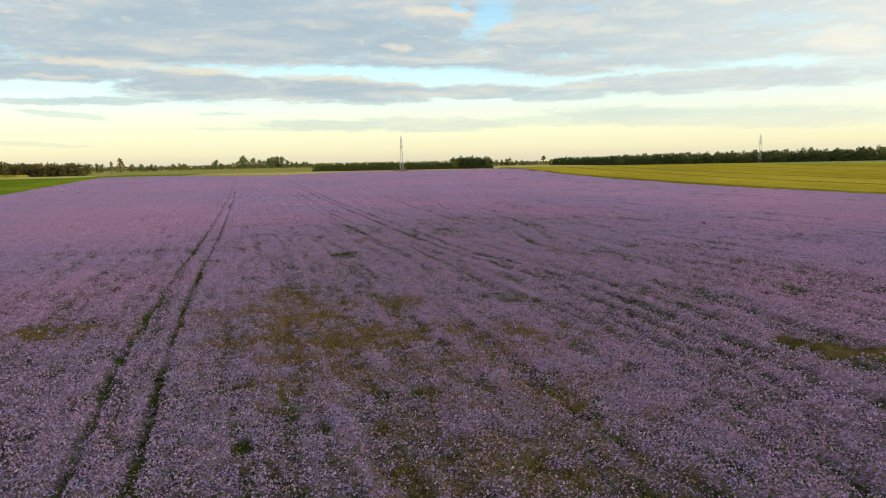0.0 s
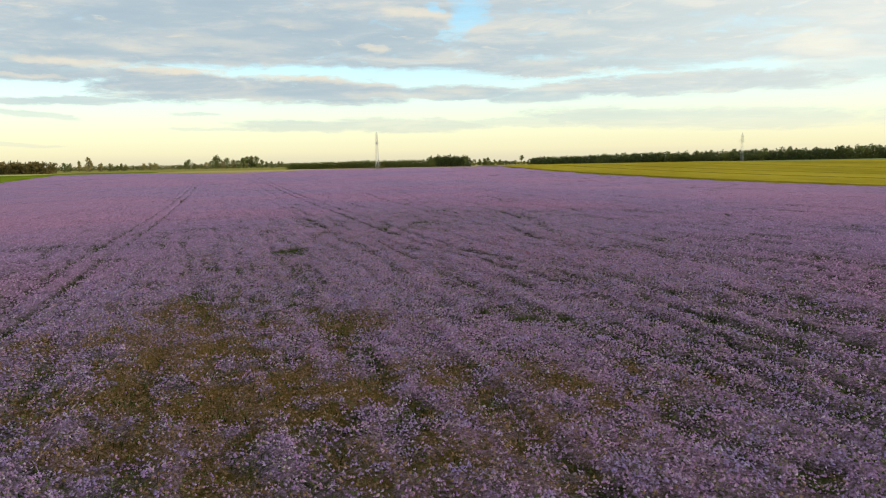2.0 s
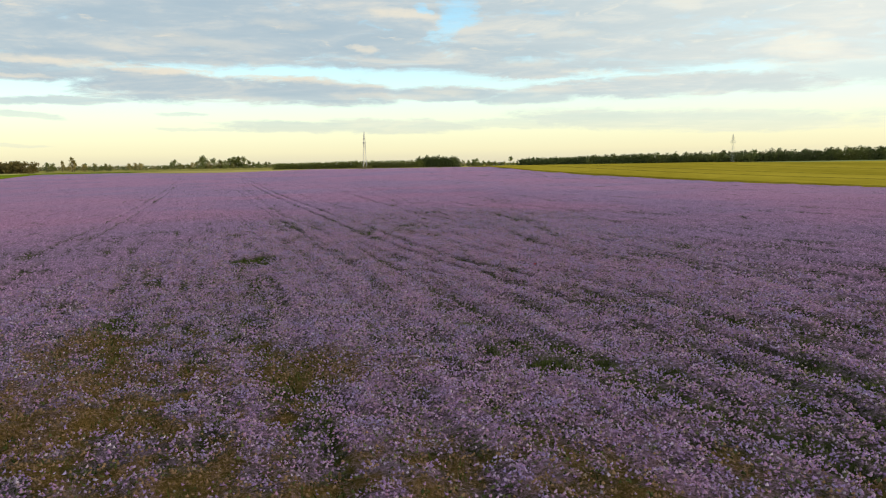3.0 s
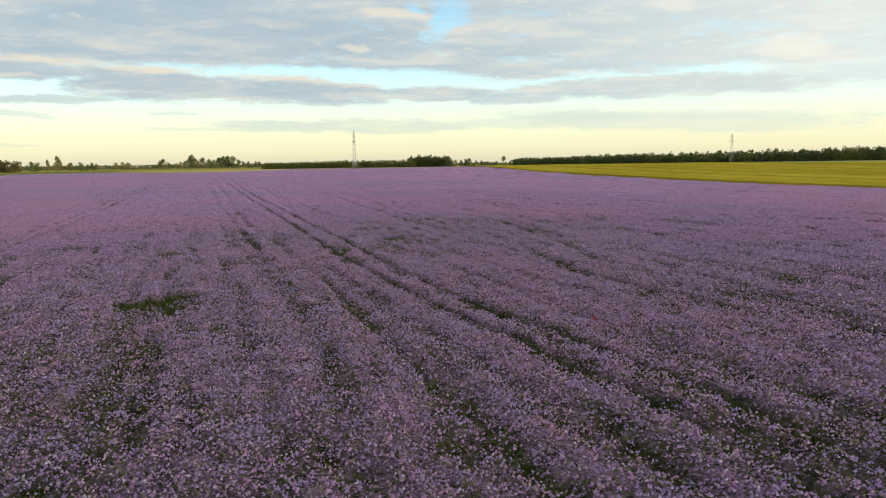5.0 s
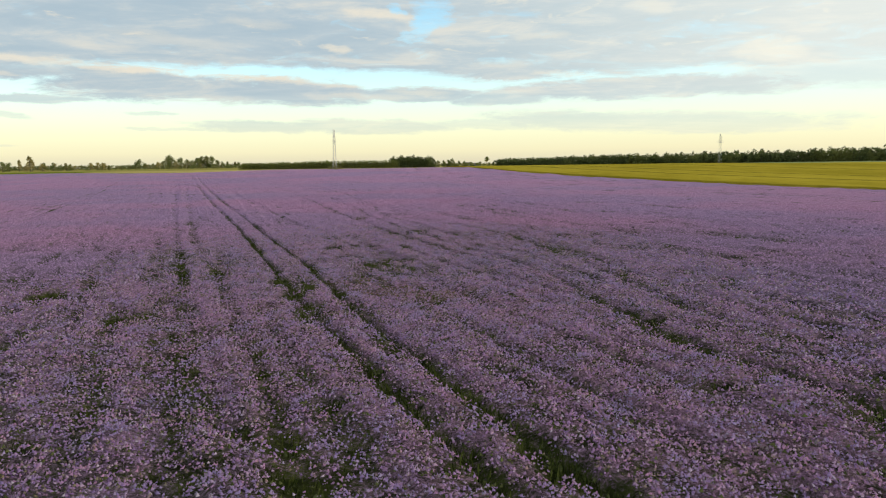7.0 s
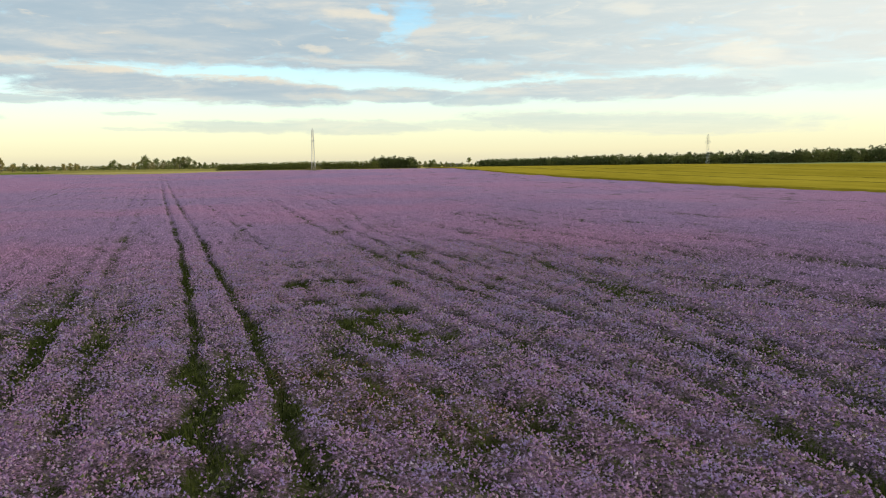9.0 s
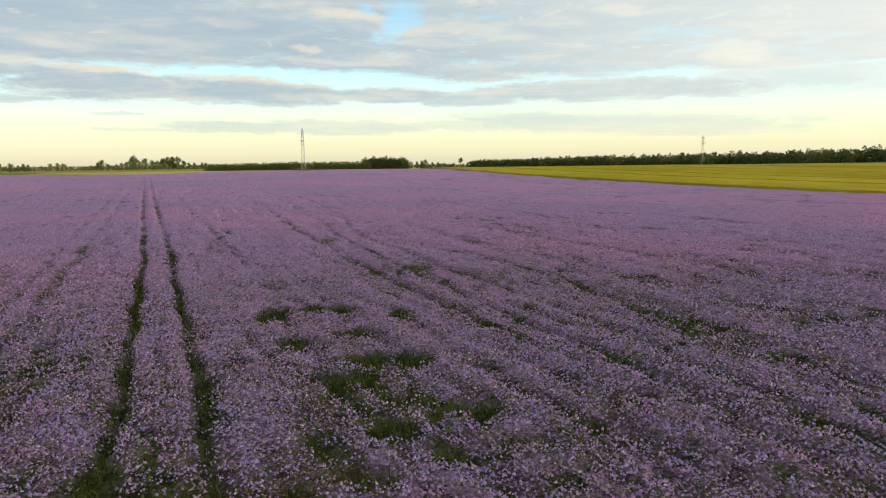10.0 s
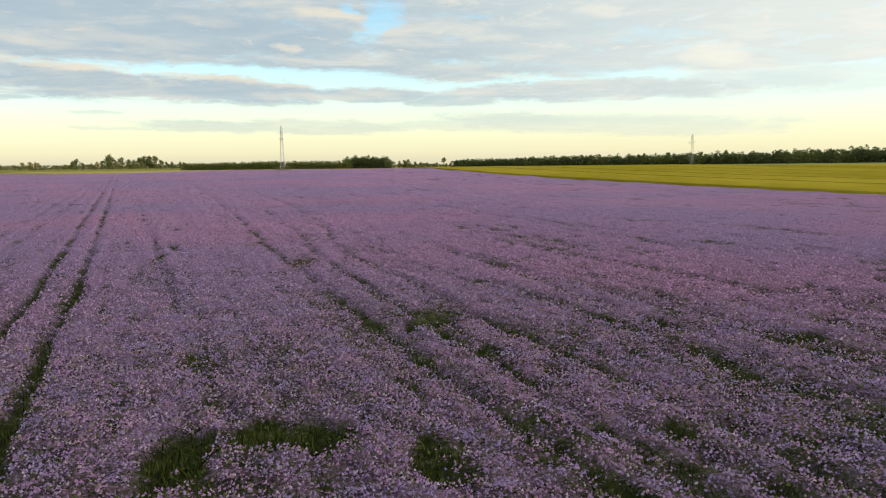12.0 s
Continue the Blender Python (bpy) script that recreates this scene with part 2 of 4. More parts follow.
def make_leafy(name, dark, light, scale=3.0, dry=None, thin=0.0):
    """Leaves or blades: varied from piece to piece and over the ground."""
    mat, N, b = material(name, 0.9, 0.05)
    f = N.add(N.mul(island(N), 0.6), N.mul(N.noise(place(N), scale, 3.0), 0.5))
    col = N.mix(N.smooth(f, 0.2, 0.9), dark, light)
    if dry:
        col = N.mix(N.smooth(N.noise(place(N), scale * 0.13, 3.0), 0.5, 0.7), col, dry)
    N.put(b.inputs["Base Color"], col)
    if thin:
        # light that passes through the leaves
        glow, both = N.node("ShaderNodeBsdfTranslucent"), N.node("ShaderNodeMixShader")
        N.put(glow.inputs[0], col)
        N.put(both.inputs[0], thin)
        N.put(both.inputs[1], b.outputs[0])
        N.put(both.inputs[2], glow.outputs[0])
        N.put(mat.node_tree.nodes["Material Output"].inputs[0], both.outputs[0])
    return mat


def make_field(name, low, high, fine_scale, stretch=(1.0, 1.0), bump_d=0.08):
    mat, N, b = material(name, 1.0, 0.0)
    p = place(N)
    s = N.node("ShaderNodeSeparateXYZ")
    N.put(s.inputs[0], p)
    q = N.vec(N.mul(s.outputs[0], stretch[0]), N.mul(s.outputs[1], stretch[1]), 0.0)
    big = N.noise(q, 0.03, 4.0, 0.6)
    mid = N.noise(q, 0.35, 4.0, 0.6)
    fine = N.noise(p, fine_scale, 3.0, 0.7)
    f = N.add(N.mul(big, 0.45), N.add(N.mul(mid, 0.3), N.mul(fine, 0.25)))
    N.put(b.inputs["Base Color"], N.mix(N.smooth(f, 0.40, 0.60), low, high))
    bump(N, b, fine, 0.6, bump_d)
    return mat


def make_bark(name, dark, light):
    mat, N, b = material(name, 0.9, 0.2)
    s = N.node("ShaderNodeSeparateXYZ")
    N.put(s.inputs[0], place(N))
    f = N.noise(N.vec(N.mul(s.outputs[0], 5.0), N.mul(s.outputs[1], 5.0), s.outputs[2]), 1.5, 4.0, 0.65)
    N.put(b.inputs["Base Color"], N.mix(N.smooth(f, 0.3, 0.7), dark, light))
    bump(N, b, f, 0.6, 0.03)
    return mat


def make_metal():
    mat, N, b = material("galvanised_steel", 0.55, 0.5)
    b.inputs["Metallic"].default_value = 0.25
    f = N.noise(place(N), 1.2, 4.0, 0.7)
    N.put(b.inputs["Base Color"], N.mix(N.smooth(f, 0.35, 0.7), (0.42, 0.43, 0.43), (0.58, 0.58, 0.56)))
    return mat


M_CANOPY, M_HEAD, M_FAR_HEAD = make_canopy(), make_heads(), make_far_heads()
M_BLADE = make_leafy("green_stems", (0.017, 0.026, 0.006), (0.100, 0.122, 0.028), 0.8)
M_FOLIAGE = make_leafy("phacelia_leaves", (0.025, 0.033, 0.011), (0.120, 0.130, 0.046), 1.6)
M_DRY = make_leafy("faded_seed_heads", (0.115, 0.066, 0.034), (0.27, 0.165, 0.095), 3.0)
M_SOIL = make_field("dry_grassland", (0.23, 0.205, 0.058), (0.36, 0.31, 0.09), 6.0)
M_WHEAT = make_field("ripening_grain", (0.275, 0.215, 0.020), (0.42, 0.325, 0.036), 5.0, stretch=(0.6, 0.2))
M_GREEN = make_field("green_crop", (0.100, 0.145, 0.010), (0.165, 0.215, 0.018), 5.0)
M_STUBBLE = make_field("pale_stubble", (0.36, 0.29, 0.09), (0.50, 0.42, 0.16), 4.0, stretch=(0.3, 1.5))
M_MEADOW = make_field("dry_meadow", (0.36, 0.33, 0.10), (0.48, 0.44, 0.15), 4.0)
M_PALE = make_field("pale_green_crop", (0.20, 0.23, 0.09), (0.28, 0.30, 0.13), 4.0)
# darker grain colour for the tramline grooves, standing in for their shade
M_RUT = make_leafy("rut_shade_grain", (0.15, 0.13, 0.02), (0.23, 0.19, 0.03), 0.15)
# broad, brownish and pine leaf colours are lightened to imitate haze over distance
M_LEAF = make_leafy("hazy_broad_leaves", (0.11, 0.14, 0.045), (0.27, 0.29, 0.105), 0.4, (0.33, 0.28, 0.11), thin=0.4)
M_LEAF_BROWN = make_leafy("hazy_brownish_leaves", (0.13, 0.115, 0.045), (0.29, 0.225, 0.085), 0.05, thin=0.4)
M_LEAF_WARM = make_leafy("yellowish_leaves", (0.25, 0.22, 0.08), (0.50, 0.42, 0.16), 0.4, thin=0.4)
M_NEEDLE = make_leafy("hazy_pine_needles", (0.070, 0.092, 0.038), (0.18, 0.205, 0.078), 0.3, (0.20, 0.215, 0.07), thin=0.4)
M_YOUNG = make_leafy("young_pine_needles", (0.11, 0.135, 0.035), (0.25, 0.265, 0.075), 0.3, thin=0.4)
M_POPPY = make_leafy("poppy_petals", (0.55, 0.02, 0.01), (0.75, 0.05, 0.02), 3.0)
M_BARK = make_bark("bark", (0.05, 0.04, 0.03), (0.16, 0.13, 0.10))
M_BIRCH = make_bark("pale_bark", (0.20, 0.18, 0.15), (0.50, 0.47, 0.42))
M_STEEL = make_metal()

# ---- terrain ----
# the land dips a little, rises to a low crest and falls away behind it: distance ahead, height
RISE = [(-3000, .45), (-60, .45), (20, .45), (50, .45), (75, .25), (100, -.1), (140, -.4), (200, -.35), (300, .55), (400, 2.0),
        (470, 3.0), (520, 3.4), (580, 3.0), (700, 0.8), (800, -.5), (1000, -.5), (1200, .3), (1400, .6), (3500, 0), (4500, 0)]
RY, RZ = np.array(RISE).T
RM = np.gradient(RZ, RY)


def land(y):
    """Ground height."""
    y = np.asarray(y, float)
    i = np.clip(np.searchsorted(RY, y) - 1, 0, len(RY) - 2)
    h = RY[i + 1] - RY[i]
    t = np.clip((y - RY[i]) / h, 0, 1)
    return ((2 * t**3 - 3 * t**2 + 1) * RZ[i] + (t**3 - 2 * t**2 + t) * h * RM[i]
            + (3 * t**2 - 2 * t**3) * RZ[i + 1] + (t**3 - t**2) * h * RM[i + 1])


rng = np.random.default_rng(4)
LATTICE = rng.random((256, 256))


def vnoise(x, y):
    """Smooth value noise, 0 to 1."""
    xi, yi = np.floor(x).astype(int), np.floor(y).astype(int)
    fx, fy = x - xi, y - yi
    fx, fy = fx * fx * (3 - 2 * fx), fy * fy * (3 - 2 * fy)
    a, b, c, d = xi & 255, (xi + 1) & 255, yi & 255, (yi + 1) & 255
    return (LATTICE[a, c] * (1 - fx) + LATTICE[b, c] * fx) * (1 - fy) + (LATTICE[a, d] * (1 - fx) + LATTICE[b, d] * fx) * fy


def mesh_from(name, verts, faces, mat, smooth=False, attrs=None):
    """A mesh from arrays: verts (n, 3), faces (m, 3 or 4)."""
    verts, faces = np.asarray(verts, np.float32), np.asarray(faces, np.int32)
    me = bpy.data.meshes.new(name)
    me.vertices.add(len(verts))
    me.vertices.foreach_set("co", verts.ravel())
    k = faces.shape[1]
    me.loops.add(faces.size)
    me.loops.foreach_set("vertex_index", faces.ravel())
    me.polygons.add(len(faces))
    me.polygons.foreach_set("loop_start", np.arange(0, faces.size, k, dtype=np.int32))
    me.polygons.foreach_set("use_smooth", np.full(len(faces), smooth))
    for key, values in (attrs or {}).items():
        layer = me.attributes.new(key, "FLOAT", "POINT")
        layer.data.foreach_set("value", np.asarray(values, np.float32))
    me.update(calc_edges=True)
    me.materials.append(mat)
    return me


def grid_faces(nx, ny):
    i = np.arange(nx * ny).reshape(ny, nx)
    return np.stack([i[:-1, :-1], i[:-1, 1:], i[1:, 1:], i[1:, :-1]], -1).reshape(-1, 4)


def part(name, mesh, parent, label=""):
    ob = new(name, mesh)
    ob.parent = parent
    return tagged(ob, label)


# the one sheet of ground, to the horizon
gx = np.unique(np.concatenate([np.linspace(-4000, -600, 18), np.linspace(-600, 600, 61), np.linspace(600, 4000, 18)]))
gyy = np.unique(np.concatenate([np.linspace(-3000, -60, 15), np.linspace(-60, 900, 121), np.linspace(900, 4400, 36)]))
X, Y = np.meshgrid(gx, gyy)
ground = new("ground", mesh_from("ground", np.stack([X, Y, land(Y)], -1).reshape(-1, 3), grid_faces(len(gx), len(gyy)), M_SOIL, True))
tagged(ground, "flat farmland soil with a low rise", "ground", kind="structure")

# ---- field borders: y, x ----
RIGHT_EDGE = np.array([(-60, 178), (40, 146), (120, 118), (180, 96.5), (212, 88), (250, 79), (310, 66), (360, 57), (420, 47), (480, 40), (560, 32)], float)
LEFT_EDGE = np.array([(-60, -120), (100, -140), (200, -156), (257, -169), (318, -190), (430, -228), (500, -250), (560, -268)], float)


def right_edge(y): return np.interp(y, *RIGHT_EDGE.T)
def left_edge(y): return np.interp(y, *LEFT_EDGE.T)


def sheet(name, rows, nx, x0, x1, height, mat, label, category):
    """A standing crop: a flat-topped sheet with sides down to the ground between two borders."""
    ys = np.asarray(rows, float)
    s = np.linspace(0, 1, nx)
    X = x0(ys)[:, None] * (1 - s) + x1(ys)[:, None] * s
    Y = np.repeat(ys[:, None], nx, 1)
    Z = land(Y) + height * (0.94 + 0.12 * vnoise(X * 0.7, Y * 0.7))
    Z[0], Z[-1] = land(Y[0]) - 0.05, land(Y[-1]) - 0.05
    Z[:, 0], Z[:, -1] = land(ys) - 0.05, land(ys) - 0.05
    X[:, 1], X[:, -2] = X[:, 0] + 0.15, X[:, -1] - 0.15
    Y[1], Y[-2] = Y[0] + 0.15, Y[-1] - 0.15
    ob = new(name, mesh_from(name, np.stack([X, Y, Z], -1).reshape(-1, 3), grid_faces(nx, len(ys)), mat, True))
    return tagged(ob, label, category, kind="stuff")


def grain_end(x):
    return np.interp(x, [120, 230, 330], [640, 468, 452])


# grain, with tramlines that run with its border
offs = [0.0, 0.15]
for tram in (33, 61, 118, 176):
    for o in (tram, tram + 1.7):
        offs += [o - 0.55, o - 0.4, o + 0.4, o + 0.55]
offs = np.array(sorted(offs + list(np.arange(6, 330, 6.0)) + [330.0, 330.15]))
ys = np.concatenate([[-60.15], np.linspace(-60, 640, 260), [640.15]])
X = right_edge(ys)[:, None] + 0.9 + offs
Y = np.repeat(ys[:, None], len(offs), 1)
Y = np.where(Y > 400, 400 + (Y - 400) / 240.15 * (grain_end(X) - 400), Y)
groove = np.zeros(len(offs))
for tram in (33, 61, 118, 176):
    for o in (tram, tram + 1.7):
        groove = np.maximum(groove, np.abs(offs - o) < 0.5)
Z = land(Y) + 0.75 * (0.94 + 0.12 * vnoise(X * 0.5, Y * 0.5)) * (1 - 0.8 * groove)
Z[0], Z[-1], Z[:, 0], Z[:, -1] = land(Y[0]) - 0.05, land(Y[-1]) - 0.05, land(ys) - 0.05, land(ys) - 0.05
grain = mesh_from("grain_field", np.stack([X, Y, Z], -1).reshape(-1, 3), grid_faces(len(offs), len(ys)), M_WHEAT)
grain.materials.append(M_RUT)
cols = (groove[:-1] + groove[1:]) > 0
grain.polygons.foreach_set("material_index", np.tile(cols.astype(np.int32), len(ys) - 1))
tagged(new("grain_field", grain), "ripening golden grain with tramlines beside the purple field", "grain field", kind="stuff")
sheet("green_crop_field", np.linspace(-60, 470, 134), 40, lambda y: -700 + 0 * y, lambda y: left_edge(y) - 0.9, 0.35, M_GREEN,
      "low bright green crop beside the purple field", "green field")


def far_edge(x):
    """Where the purple field ends, beyond the crest or just before it."""
    return np.interp(x, [-280, -238, -200, -175, -150, -115, -95, -78, 40], [468, 482, 496, 480, 458, 456, 492, 545, 556])


def stubble(name, y0, y1, x0, x1, mat, label, tall=0.22, category="stubble field"):
    """A far sheet of short stubble; y0 and y1 may be functions of x."""
    xs = np.linspace(x0, x1, 70)
    t = np.concatenate([[0, 0.001], np.linspace(0.02, 0.98, 30), [0.999, 1]])
    Y = (y0(xs)[None] * (1 - t[:, None]) + y1(xs)[None] * t[:, None])
    X = np.repeat(xs[None], len(t), 0)
    Z = land(Y) + tall * (1 + 0.45 * vnoise(X * 0.3, Y * 0.3))
    Z[0] = Z[-1] = land(Y[0]) - 0.05
    Z[-1] = land(Y[-1]) - 0.05
    Z[:, 0], Z[:, -1] = land(Y[:, 0]) - 0.05, land(Y[:, -1]) - 0.05
    return tagged(new(name, mesh_from(name, np.stack([X, Y, Z], -1).reshape(-1, 3), grid_faces(len(xs), len(t)), mat)), label, category, kind="stuff")


stubble("stubble_field", lambda x: far_edge(x) + 1.5, lambda x: 700 + 0 * x, -192, 25, M_STUBBLE, "pale straw-coloured stubble between the purple field and distant trees")
stubble("green_headland", lambda x: far_edge(x) + 1.5, lambda x: far_edge(x) + 70, -262, -194, M_GREEN, "green strip of low crop past the purple field", 0.25, "green field")
stubble("pale_green_strip", lambda x: grain_end(x) + 1.2, lambda x: 600 + 0 * x, 150, 370, M_PALE, "pale green strip between the grain and the forest", 0.4, "green field")
stubble("meadow_strip", lambda x: 473 + 0 * x, lambda x: 640 + 0 * x, -690, -262, M_MEADOW, "pale yellowish meadow strip beyond the green crop")
stubble("far_stubble_field", lambda x: 900 + 0 * x, lambda x: 1240 + 0 * x, -60, 190, M_STUBBLE, "pale straw-coloured strip in front of far farm buildings")
stubble("tall_crop_plot", lambda x: 868 + 0 * x, lambda x: 892 + 0 * x, -660, -548, M_WHEAT, "tall yellowish crop plot before the broadleaf wood", 2.6, "crop plot")

# ---- the purple field: ruts and bare patches ----
# the drill rows run ahead and to the left; a row's offset is its x at 90 m ahead
SKEW = 0.295


def row_offset(x, y): return x + SKEW * (y - 90)


# wheel ruts: width, depth, points distance ahead, row offset
RUTS = [
    (0.35, 0.72, [(33, -4.8), (54, -4.7), (61, -5.0), (66, -5.5), (72, -6.0), (80, -6.2), (87, -6.3), (98, -6.2), (120, -6.0), (140, -6.2), (160, -6.5), (188, -6.9), (230, -7.4), (290, -8.2), (413, -9.2)]),
    (0.35, 0.72, [(33, -2.9), (54, -2.7), (61, -3.3), (67, -3.9), (74, -4.4), (80, -4.6), (89, -4.3), (100, -4.1), (120, -4.2), (140, -4.2), (160, -4.5), (190, -4.9), (230, -5.4), (300, -6.2), (413, -7.2)]),
    (0.30, 0.56, [(14, -31.2), (21, -31.0), (30, -31.7), (40, -32.0), (100, -32.1), (150, -32.7), (200, -33.2), (300, -34.2), (380, -35)]),
    (0.30, 0.56, [(14, -29.3), (21, -29.1), (32, -29.8), (45, -30.1), (90, -30.2), (115, -30.5), (150, -31.0), (200, -31.6), (300, -32.6), (380, -33.4)]),
    (0.55, 0.30, [(58, -11.4), (77, -11.2), (90, -11.4), (105, -11.7), (125, -12.2), (150, -12.9), (180, -13.2), (240, -13.8), (330, -14.6)]),
    (0.55, 0.36, [(38, -7.6), (43, -8.2), (48, -8.7), (60, -9.1), (80, -9.2), (97, -9.5), (105, -10.2), (120, -10.6), (140, -10.8), (170, -10.8), (230, -11.4), (330, -12.4)]),
    (0.42, 0.42, [(105, 7.0), (118, 7.2), (124, 7.6), (129, 7.8), (141, 8.1), (152, 8.6), (167, 9.8), (195, 11.3), (225, 12.6), (268, 13.8), (340, 15.4), (450, 18)]),
    (0.40, 0.36, [(143, 0.4), (154, 0.3), (175, 0.0), (226, -0.5)]),
    (0.42, 0.44, [(76, 4.2), (80, 5.0), (86, 6.2), (91, 7.3), (95, 8.0), (103, 8.6), (114, 8.9), (120, 9.2), (128, 9.8), (134, 10.1), (144, 10.8), (156, 12.7), (168, 14.2), (190, 15.5)]),
    (0.44, 0.40, [(60, 6.0), (66, 6.6), (74, 6.8), (78, 7.3), (83, 8.3), (87, 9.5), (92, 10.7), (100, 13.0), (108, 14.6), (115, 16)]),
    (0.45, 0.42, [(90, 9.0), (96, 9.9), (101, 10.6), (109, 11.6), (116, 11.5), (123, 12.0), (133, 12.5), (141, 13.0), (151, 13.7), (163, 17.0), (184, 19.5), (210, 22.3), (240, 23.2), (300, 24)]),
    (0.42, 0.37, [(50, 6.0), (58, 7.2), (64, 7.8), (68, 8.6), (75, 9.2), (80.5, 10.2), (87, 11.0), (92.5, 12.2), (98, 13.5), (113, 16.8), (120, 17.8), (150, 21)]),
    (0.45, 0.34, [(30, -3.5), (41, -3.6), (48, -2.8)]),
    (0.45, 0.30, [(20, -9.5), (34, -8.0), (45, -6.8)]),
    (0.45, 0.30, [(52, 12), (66, 15), (84, 18), (104, 22), (121, 28), (135, 35)]),
    (0.5, 0.42, [(90, 62), (120, 56), (150, 52), (190, 50)]),
    (0.5, 0.40, [(106, 44), (114, 43.5), (140, 42), (170, 41)]),
]
RUTS = [(w, d, [(o - SKEW * (y - 90), y) for y, o in pts]) for w, d, pts in RUTS]
# bare, weedy patches: x, y, half widths along x and y, depth, brownness
PATCHES = [
    (-4.5, 84, 0.5, 2, 0.6, 0), (-5.6, 88, 0.55, 2, 0.65, 0), (-6.9, 92, 0.5, 2, 0.5, 0), (-3.7, 88, 0.4, 1.8, 0.5, 0), (-2.8, 84.5, 0.4, 1.6, 0.5, 0),
    (-1.5, 88, 1.6, 2, 0.34, 0.15), (-3.2, 91, 1.3, 1.6, 0.36, 0.15), (0.6, 86.5, 1.4, 1.6, 0.3, 0.1),
    (-6, 108.5, 0.54, 1.95, 1, 0), (-3.8, 109.3, 1.0, 1.2, 1, 0), (-0.6, 107.4, 0.5, 0.9, 0.62, 0), (-4.5, 103, 0.74, 1.18, 1, 0), (-5.8, 103.8, 0.38, 0.41, 0.9, 0),
    (-2.3, 104.4, 0.9, 1.23, 1, 0), (-1.1, 100.5, 1.15, 1.32, 1, 0), (-2.5, 98.4, 0.77, 1, 0.8, 0), (0.6, 95.5, 0.6, 0.95, 1, 0), (-1.3, 94.3, 0.45, 0.95, 0.95, 0),
    (-0.2, 92.9, 0.3, 0.77, 1, 0), (-1.6, 96.8, 1.5, 3.18, 0.34, 0), (-3.3, 94.1, 0.84, 1.45, 0.3, 0), (-2, 91.8, 0.49, 0.45, 0.5, 0), (-0.2, 89.3, 0.42, 0.41, 0.5, 0),
    (11.1, 99.2, 0.52, 0.82, 0.8, 0), (6, 91, 0.31, 0.41, 0.6, 0), (5.2, 95.8, 0.48, 0.45, 0.55, 0), (1.9, 91.1, 0.3, 0.36, 0.5, 0), (10.8, 92.2, 0.38, 0.36, 0.6, 0),
    (1.1, 122.2, 0.86, 1.91, 0.6, 0), (-6.4, 92.6, 0.8, 1.59, 0.3, 0), (-4.8, 91.9, 0.38, 1.55, 0.36, 0), (0.7, 120.7, 0.51, 1.32, 1, 0), (-0.1, 119.3, 0.34, 0.68, 0.8, 0),
    (1.9, 115.5, 0.35, 0.86, 1, 0), (3.5, 113.2, 0.3, 0.45, 0.8, 0), (4.9, 108.1, 0.3, 0.41, 0.7, 0), (13.3, 115.7, 0.59, 0.59, 0.6, 0), (9.1, 118.7, 0.36, 0.59, 0.6, 0),
    (-11.1, 71.5, 0.66, 1.5, 0.8, 0), (-9.7, 69.7, 0.48, 1.14, 0.75, 0), (-12.2, 70.3, 0.65, 0.95, 0.65, 0), (-15.9, 72.7, 0.46, 0.82, 0.75, 0),
    (-17, 88.9, 0.66, 1.55, 0.7, 0), (-11.3, 83.6, 0.64, 1.27, 0.5, 0), (-10.5, 69.7, 1.67, 2, 0.3, 0), (7.7, 81.7, 0.36, 1.14, 0.6, 0), (-11.4, 83.8, 0.61, 0.95, 0.55, 0),
    (-5.7, 89, 0.63, 2.36, 0.5, 0), (-3.9, 82.3, 0.5, 1.36, 0.5, 0), (8.1, 80.6, 0.53, 0.68, 0.8, 0), (9.6, 79.2, 0.3, 0.41, 0.7, 0), (8.3, 73.1, 0.31, 0.3, 0.5, 0),
    (7.4, 72.7, 0.3, 0.3, 0.5, 0), (-2.6, 72.4, 0.3, 0.32, 0.7, 0),
    (-9.4, 41.4, 3.4, 2.72, 0.35, 0.9), (-3.2, 37.3, 2.72, 2.21, 0.3, 0.9), (-13.5, 42, 1.36, 1.53, 0.2, 0.63), (-6.2, 35.8, 3.74, 3.06, 0.25, 0.77),
    (-21.5, 38, 3.06, 2.04, 0.3, 0.72), (-5.5, 30.5, 2.21, 2.89, 0.15, 0.63), (1.5, 36.4, 3.2, 2.4, 0.2, 0.72), (0.2, 32.5, 3, 2.2, 0.12, 0.55),
    (-8.2, 28.7, 0.39, 0.5, 0.8, 0), (-6.4, 23.2, 0.3, 0.4, 0.7, 0), (-4.3, 25.1, 0.4, 1.2, 0.6, 0), (0.5, 22, 3.4, 3, 0.12, 0.55), (2.5, 27.5, 3.2, 2.6, 0.12, 0.52),
    (-1.5, 17, 3, 2.2, 0.12, 0.52), (7.2, 31.2, 0.45, 0.5, 0.5, 0), (19.4, 47.2, 0.66, 0.55, 0.9, 0), (16, 35.2, 1.2, 0.8, 0.6, 0.5), (17.2, 33.6, 1.8, 0.9, 0.6, 0.6),
    (2, 47.5, 1, 1.2, 0.45, 0), (3.2, 45, 0.8, 0.8, 0.5, 0), (-9, 135, 1.19, 1.7, 0.25, 0.63), (-5.5, 139, 0.8, 2.5, 0.5, 0.2), (-11.2, 48, 2.4, 2, 0.18, 0.62),
    (-8.8, 46, 2.4, 2, 0.18, 0.66), (-4.4, 45.6, 2.2, 1.8, 0.14, 0.58), (-10.2, 43.6, 2.4, 1.8, 0.2, 0.7),
]
along = np.array([-0.30, 0.954])


def off_path(x, y):
    """Metres outside the strip that the flight passes closely."""
    return np.maximum(np.abs(x + 1.5) - 15, 0) + 0.7 * np.maximum(y - 114, 0)


